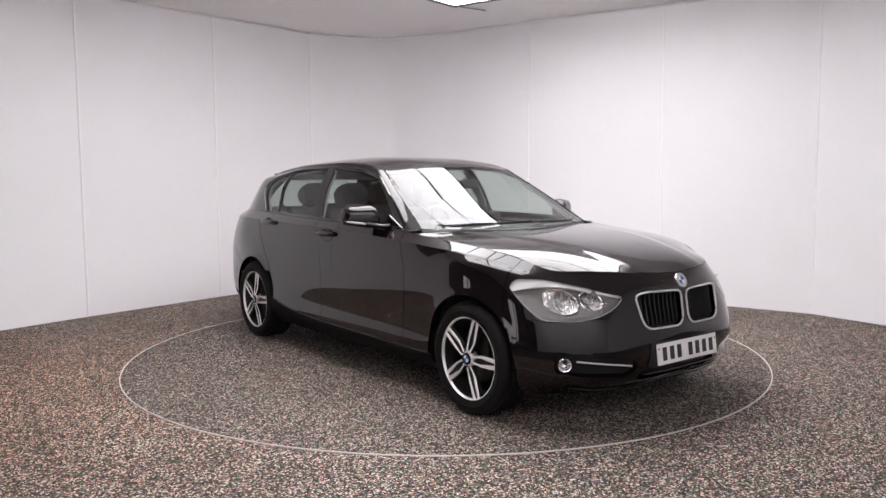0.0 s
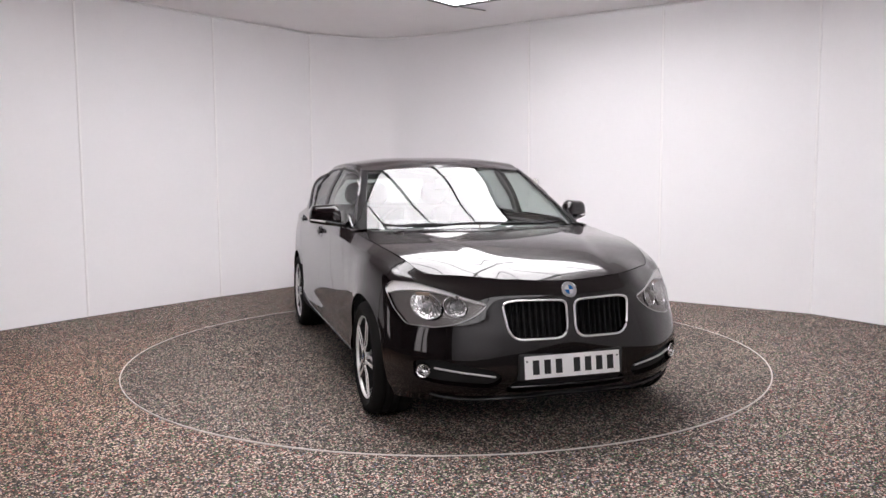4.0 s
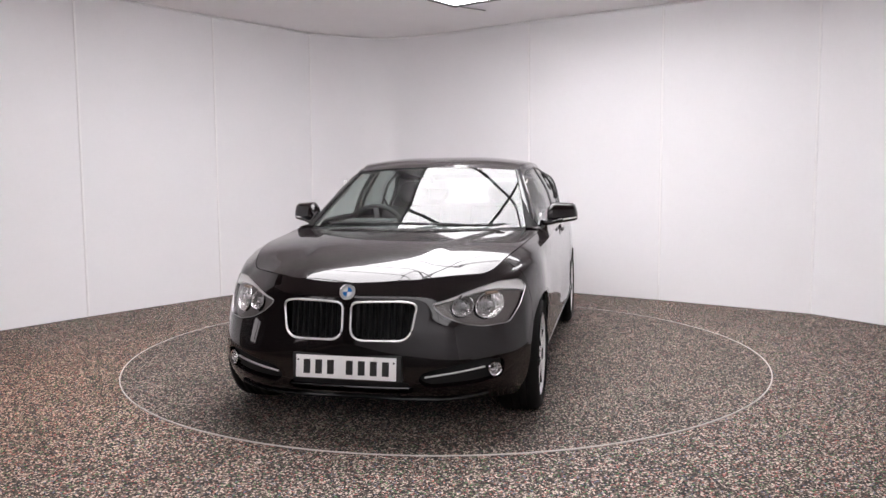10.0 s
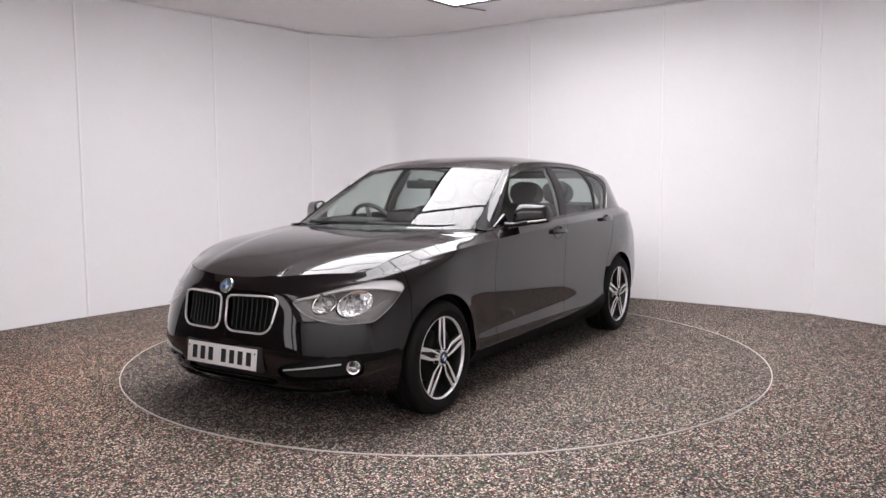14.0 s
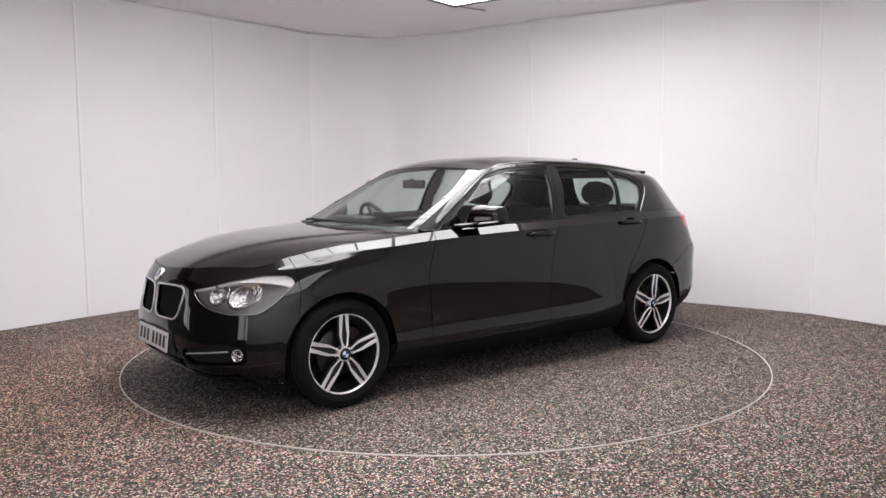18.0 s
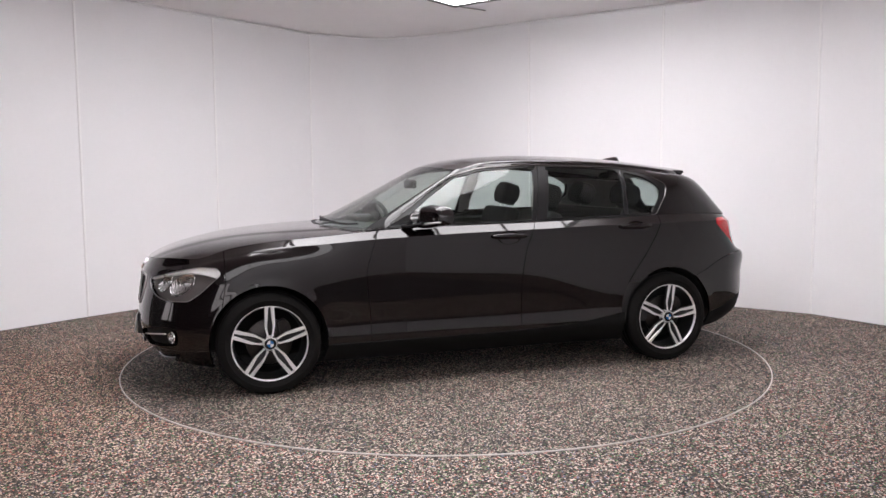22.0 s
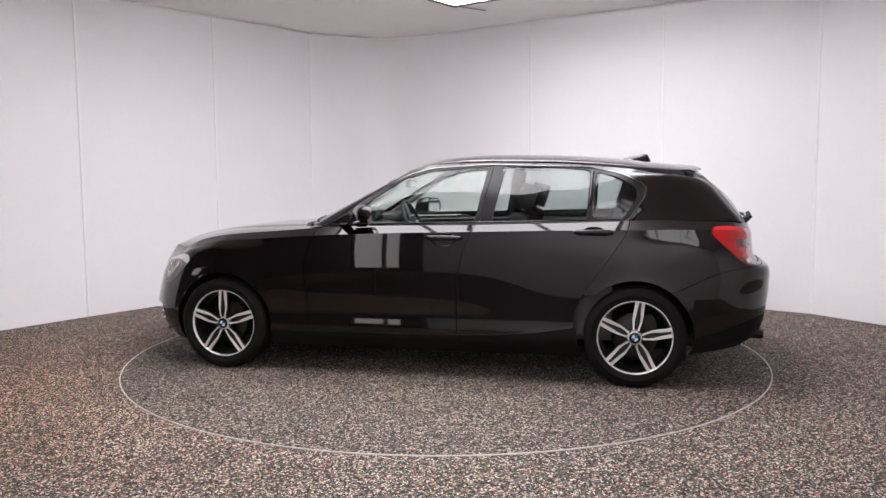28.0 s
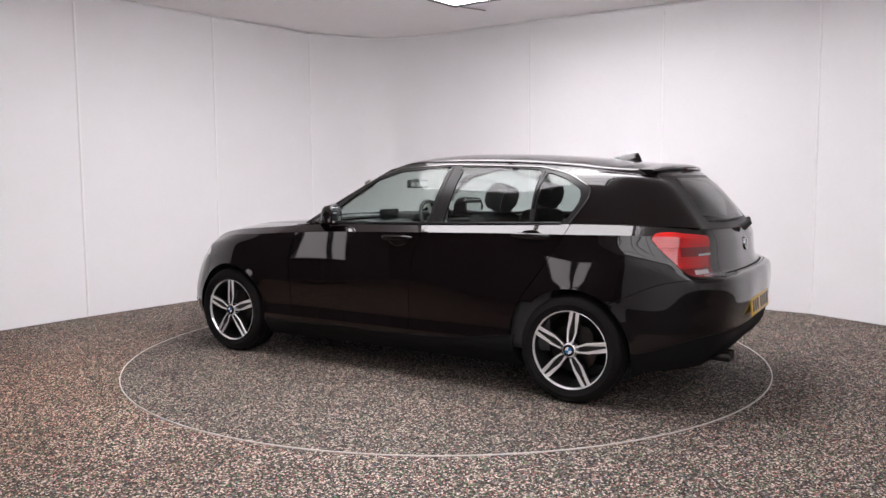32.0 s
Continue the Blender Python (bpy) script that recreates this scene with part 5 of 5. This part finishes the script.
# ---- sides: mirrors, handles, belt trim ----
for k, sd in enumerate((1, -1)):
    bm = bmesh.new()
    rings = []
    for t in np.linspace(0, 1, 13):
        y = .812 + .19 * t
        fat = (1 - max(0, (t - .80) / .20) ** 3.5 * .40) * (1 - max(0, (.22 - t) / .22) ** 2 * .30)
        aft, fore = .322 - .07 * t, .322 - .07 * t + (.128 - .034 * t) * (.55 + .45 * fat)
        bottom, top = .955 + .028 * t + .012 * (1 - fat), .968 + .141 * fat - .014 * t
        h, w = top - bottom, fore - aft
        ring = []
        for j in range(20):
            ang = 2 * math.pi * j / 20
            cx, cz = math.cos(ang), math.sin(ang)
            e = .50
            ex, ez = math.copysign(abs(cx) ** e, cx), math.copysign(abs(cz) ** e, cz)
            px = aft + w * (.5 + .5 * ex)
            pz = bottom + h * (.5 + .5 * ez)
            # the nose droops a little
            f = max(0, (px - aft) / w - .35) / .65
            pz = bottom + (pz - bottom) * (1 - .12 * f * f)
            px -= .010 * ((pz - bottom) / h) ** 2
            ring.append(bm.verts.new((px, sd * y, pz)))
        rings.append(ring)
    for a, b in zip(rings, rings[1:]):
        for j in range(20):
            bm.faces.new((a[j], a[(j + 1) % 20], b[(j + 1) % 20], b[j]))
    bm.faces.new(rings[0]), bm.faces.new(rings[-1])
    bmesh.ops.recalc_face_normals(bm, faces=bm.faces)
    CAP = BVHTree.FromBMesh(bm)
    root = part("door_mirror", place(bm), M_PAINT, car, "black folding door mirror", angle=50)
    bm = bmesh.new()
    pts = []
    for t in np.linspace(0, 1, 10):
        y, z = .850 + .147 * t, .984 + .020 * t
        hit = CAP.ray_cast(Vector((1, sd * y, z)), Vector((-1, 0, 0)))[0]
        pts.append(((hit.x if hit else .40) - .002, sd * y, z))
    tube(bm, pts, [.004, .006, .007, .0075, .0075, .0075, .0075, .007, .007, .005], 8, False, .9)
    part("mirror_indicator", place(bm), M_CLEARWHITE, root, "pale indicator strip")
    bm = bmesh.new()
    pts = [(.50, sd * .785, .976), (.475, sd * .82, .974), (.44, sd * .86, .982), (.41, sd * .90, .990)]
    tube(bm, pts, [.035, .028, .026, .03], 12, False, .55)
    part("mirror_arm", place(bm), M_GLOSS, root)
    bm = bmesh.new()
    box(bm, (.312, .01, .985), (.3155, .160, 1.085), .03)
    bmesh.ops.transform(bm, matrix=Matrix.Translation((0, .82 if sd > 0 else -.99, 0)), verts=bm.verts)
    for v in bm.verts:
        v.co.x += .0065 - .07 * (abs(v.co.y) - .812) / .19
    part("mirror_glass", place(bm), M_CHROME, root)
    bm = bmesh.new()
    prism(bm, rounded([(.62, .968), (.50, .972), (.44, .985), (.475, 1.045), (.55, 1.005)], .01, 3), .012, None)
    bmesh.ops.transform(bm, matrix=Matrix.Translation((0, sd * .775 - (.006 if sd > 0 else .006), 0)) @ pose(0, 0, 0), verts=bm.verts)
    part("mirror_foot", place(bm), M_GLOSS, root)
    for doors, hx, hz in ((front_doors, -.172, .893), (rear_doors, -1.097, .935)):
        y0 = side_y(hx, hz)
        # cup pressed into the door, and the grip standing off it
        bm = bmesh.new()
        lathe(bm, [(.0, -.016), (.4, -.014), (.75, -.008), (.95, -.001), (1.0, .0012), (1.04, .0)], 32)
        bmesh.ops.transform(bm, matrix=Matrix.Translation((hx, sd * (y0 + .003), hz - .006)) @ pose(0, 0, 0, 0, 0, 0 if sd > 0 else 180) @ Matrix.Diagonal((.075, .9, .042, 1)), verts=bm.verts)
        part("handle_cup", place(bm), M_PAINT, doors[k])
        bm = bmesh.new()
        pts, rad = [], []
        for j in range(13):
            t = -1 + j / 6
            pts.append((hx + .115 * t, sd * (side_y(hx + .115 * t, hz) + .008 + .018 * (1 - t ** 4)), hz + .006 * t * t * 0 + .004))
            rad.append(.017 * (1 - .45 * t ** 6))
        tube(bm, pts, rad, 12, False, 1.0)
        for v in bm.verts:
            c = side_y(hx, hz) + .024
            v.co.y = sd * (c + (abs(v.co.y) - c) * .62)
        part("door_handle", place(bm), M_PAINT, doors[k], "body-coloured pull handle", angle=50)
    # rounded lip where the doors meet the sill
    bm = bmesh.new()
    pts = []
    for x in np.linspace(.98, -.97, 40):
        z = spline([(-1.1, 0.385), (-0.9, 0.345), (-0.6, 0.305), (-0.2, 0.285), (0.4, 0.278), (1.1, 0.274)], x)
        pts.append((x, sd * (side_y(x, z) + .0015), z))
    tube(bm, pts, .0036, 8)
    part("sill_lip", place(bm), M_GLOSS, car)
    # belt trim along the foot of the windows
    bm = bmesh.new()
    rows = []
    for x in np.linspace(.60, -1.25, 40):
        z = spline([(-1.25, 1.006), (-.9, .998), (-.38, .986), (.1, .977), (.60, .966)], x) - .002
        y = spline([(-1.25, .776), (-.9, .785), (-.38, .797), (.1, .797), (.56, .785), (.62, .772)], x) + .002
        rows.append([bm.verts.new((x, sd * (y + dy), z + dz)) for dy, dz in ((.002, -.010), (.0075, -.007), (.0065, .006), (.002, .013), (-.008, .013), (-.008, -.010))])
    for a, b in zip(rows, rows[1:]):
        for j in range(6):
            bm.faces.new((a[j], a[(j + 1) % 6], b[(j + 1) % 6], b[j]))
    bm.faces.new(rows[0]), bm.faces.new(rows[-1])
    bmesh.ops.recalc_face_normals(bm, faces=bm.faces)
    part("belt_trim", place(bm), M_GLOSS, car)
    # seal round the side windows, its glint put into a grey metal colour, and the bar between rear door glass and
    # quarter glass
    bm = bmesh.new()
    SIDE = BVHTree.FromBMesh(sides)
    def glass_y(x, z):
        hit = SIDE.ray_cast(Vector((x, 2, z)), Vector((0, -1, 0)))[0]
        return hit.y if hit else .7
    pts = [(x, sd * (glass_y(x, z) + .002), z) for x, z in ((-1.064, .998), (-1.070, 1.10), (-1.078, 1.20), (-1.086, 1.305))]
    tube(bm, pts, .009, 8, False, .9)
    part("window_bar", place(bm), M_GLOSS, car)
    bm = bmesh.new()
    rim = [p for p in DLO if p[0] < .52]
    rim = [(a[0] + (b[0] - a[0]) * q / 4, a[1] + (b[1] - a[1]) * q / 4) for a, b in zip(rim, rim[1:]) for q in range(4)]
    pts = [(x, sd * (glass_y(x, z) + .0015), z) for x, z in rim]
    tube(bm, pts, .0058, 6)
    part("window_seal", place(bm), M_SEAL_GLINT, car, "side window seal, grey metal to carry its bright glint")

# ---- roof, screen and tail: aerial fin, wipers, spoiler, badge, exhaust ----
bm = bmesh.new()
rows = []
for x, h, w in ((-1.255, .002, .004), (-1.31, .022, .022), (-1.36, .038, .026), (-1.41, .052, .024), (-1.435, .054, .02), (-1.452, .03, .02), (-1.462, .0, .02)):
    z = spline([(-1.65, 1.347), (-1.44, 1.371), (-1.22, 1.395), (-.9, 1.417)], x) - .004
    rows.append([bm.verts.new((x, y, z + k)) for y, k in ((w, 0), (w * .75, h * .55), (w * .22, h), (-w * .22, h), (-w * .75, h * .55), (-w, 0))])
for a, b in zip(rows, rows[1:]):
    for j in range(5):
        bm.faces.new((a[j], a[j + 1], b[j + 1], b[j]))
part("roof_aerial", place(bm), M_PAINT, car, "black shark-fin roof aerial", angle=70)
SCREEN = BVHTree.FromBMesh(screen)


def screen_z(x, y):
    hit = SCREEN.ray_cast(Vector((x, abs(y), 2)), Vector((0, 0, -1)))[0]
    return hit.z if hit else bonnet_z(x, y) + .005


for y0, y1, xa, xb in ((-.60, .02, .80, .865), (-.02, .58, .865, .78)):
    bm = bmesh.new()
    pts = []
    for t in np.linspace(0, 1, 12):
        y, x = y0 + (y1 - y0) * t, xa + (xb - xa) * t - .03 * math.sin(math.pi * t) * 0
        x = spline([(0, .87), (.3, .855), (.5, .80), (.62, .73)], abs(y))
        pts.append((x, y, screen_z(x, y) + .004))
    tube(bm, pts, .0045, 8)
    wiper = part("windscreen_wiper", place(bm), M_PLASTIC, car, "black windscreen wiper")
    bm = bmesh.new()
    mid = pts[6]
    foot = (pts[1][0] + .04, pts[1][1], pts[1][2] - .004)
    tube(bm, [foot, ((foot[0] + mid[0]) / 2, (foot[1] + mid[1]) / 2, mid[2] + .004), (mid[0], mid[1], mid[2] + .004)], [.008, .006, .005], 8)
    part("wiper_arm", place(bm), M_PLASTIC, wiper)
bm = bmesh.new()
pts = [(x + .012, y, bonnet_z(x, y) - .006) for x, y in [(spline([(0, .925), (.36, .89), (.56, .825), (.70, .725)], abs(yy)), yy) for yy in np.linspace(-.68, .68, 31)]]
tube(bm, pts, .016, 8, False, .6)
part("scuttle", place(bm), M_PLASTIC, car)

# spoiler: a blade that carries the roof line back over the rear screen
bm = bmesh.new()
rows = []
for y in np.linspace(-.505, .505, 33):
    a = abs(y) / .505
    x0, x1 = -1.56 - .03 * (1 - a), -1.776 + .075 * a ** 2.2
    z0 = 1.354 - .045 * a ** 2
    z1 = 1.337 - .026 * a ** 2
    sec = [(x0, z0 + .001), (x0 + (x1 - x0) * .4, z0 + (z1 - z0) * .38 + .004), (x0 + (x1 - x0) * .8, z0 + (z1 - z0) * .8 + .003), (x1 + .01, z1), (x1, z1 - .009), (x1 + .006, z1 - .018), (x1 + .04, z1 - .026 - .012 * a ** 6), (x0 + (x1 - x0) * .5, z1 - .034 - .026 * a ** 6), (x0, z0 - .022 - .03 * a ** 6)]
    rows.append([bm.verts.new((x, y, z)) for x, z in sec])
for a, b in zip(rows, rows[1:]):
    for j in range(9):
        bm.faces.new((a[j], a[(j + 1) % 9], b[(j + 1) % 9], b[j]))
bm.faces.new(rows[0]), bm.faces.new(rows[-1])
bmesh.ops.recalc_face_normals(bm, faces=bm.faces)
spoiler = part("roof_spoiler", place(bm), M_PAINT, tailgate, "black roof spoiler")
bm = bmesh.new()
box(bm, (-1.7795, -.12, 1.312), (-1.772, .12, 1.323), .002)
part("brake_light", place(bm), M_REDDARK, spoiler, "red high brake light")
bm = bmesh.new()
pts = [(back_x(0, .955) - .004, 0, .965), (-2.115, .0, 1.0), (-2.105, -.02, 1.02)]
tube(bm, pts, [.024, .022, .016], 12)
rear_wiper = part("rear_wiper", place(bm), M_PLASTIC, car, "black rear wiper")
bm = bmesh.new()
BACKS = BVHTree.FromBMesh(back)


def back_glass_x(y, z):
    hit = BACKS.ray_cast(Vector((-3, abs(y), z)), Vector((1, 0, 0)))[0]
    return hit.x if hit else -2.08


pts = [(back_glass_x(y, 1.02 + .012 * abs(y)) - .018, y, 1.02 + .012 * abs(y)) for y in np.linspace(-.03, .36, 10)]
tube(bm, pts, .008, 8)
part("wiper_blade", place(bm), M_PLASTIC, rear_wiper)
roundel("rear_badge", Matrix.Translation((back_x(0.01, .875) - .001, 0, .875)) @ pose(0, 0, 0, 0, 0, 90) @ pose(0, 0, 0, 6, 0, 0), .041, tailgate)
for y in (.42, .495):
    bm = bmesh.new()
    m = Matrix.Translation((-2.13, y, .285)) @ pose(0, 0, 0, 0, 0, 90)
    lathe(bm, [(.024, -.12), (.029, -.10), (.030, .0), (.028, .004), (.026, .0), (.025, -.08)], 24, m)
    part("exhaust_tip", place(bm), M_DISC, car, "dark steel exhaust tip")
bm = bmesh.new()
box(bm, (-1.95, .36, .20), (-1.60, .58, .34), .05, seg=3)
part("silencer", place(bm), M_DISC, car)
# dark bar laid along the gap between tailgate and bumper
bm = bmesh.new()
pts = [(back_x(y, .745) - .001, y, .742) for y in np.linspace(-.47, .47, 21)]
tube(bm, pts, .007, 6)
part("tailgate_gap", place(bm), M_DARK, tailgate)


# ---- what moves: the table and the car on it turn together at an even pace ----
def motions():
    rows = [(t, pose(0, 0, 0, 0, 0, TURN0 + RATE * t)) for t in range(0, 33)]
    walk(car, rows)
    walk(turntable, rows)


motions()
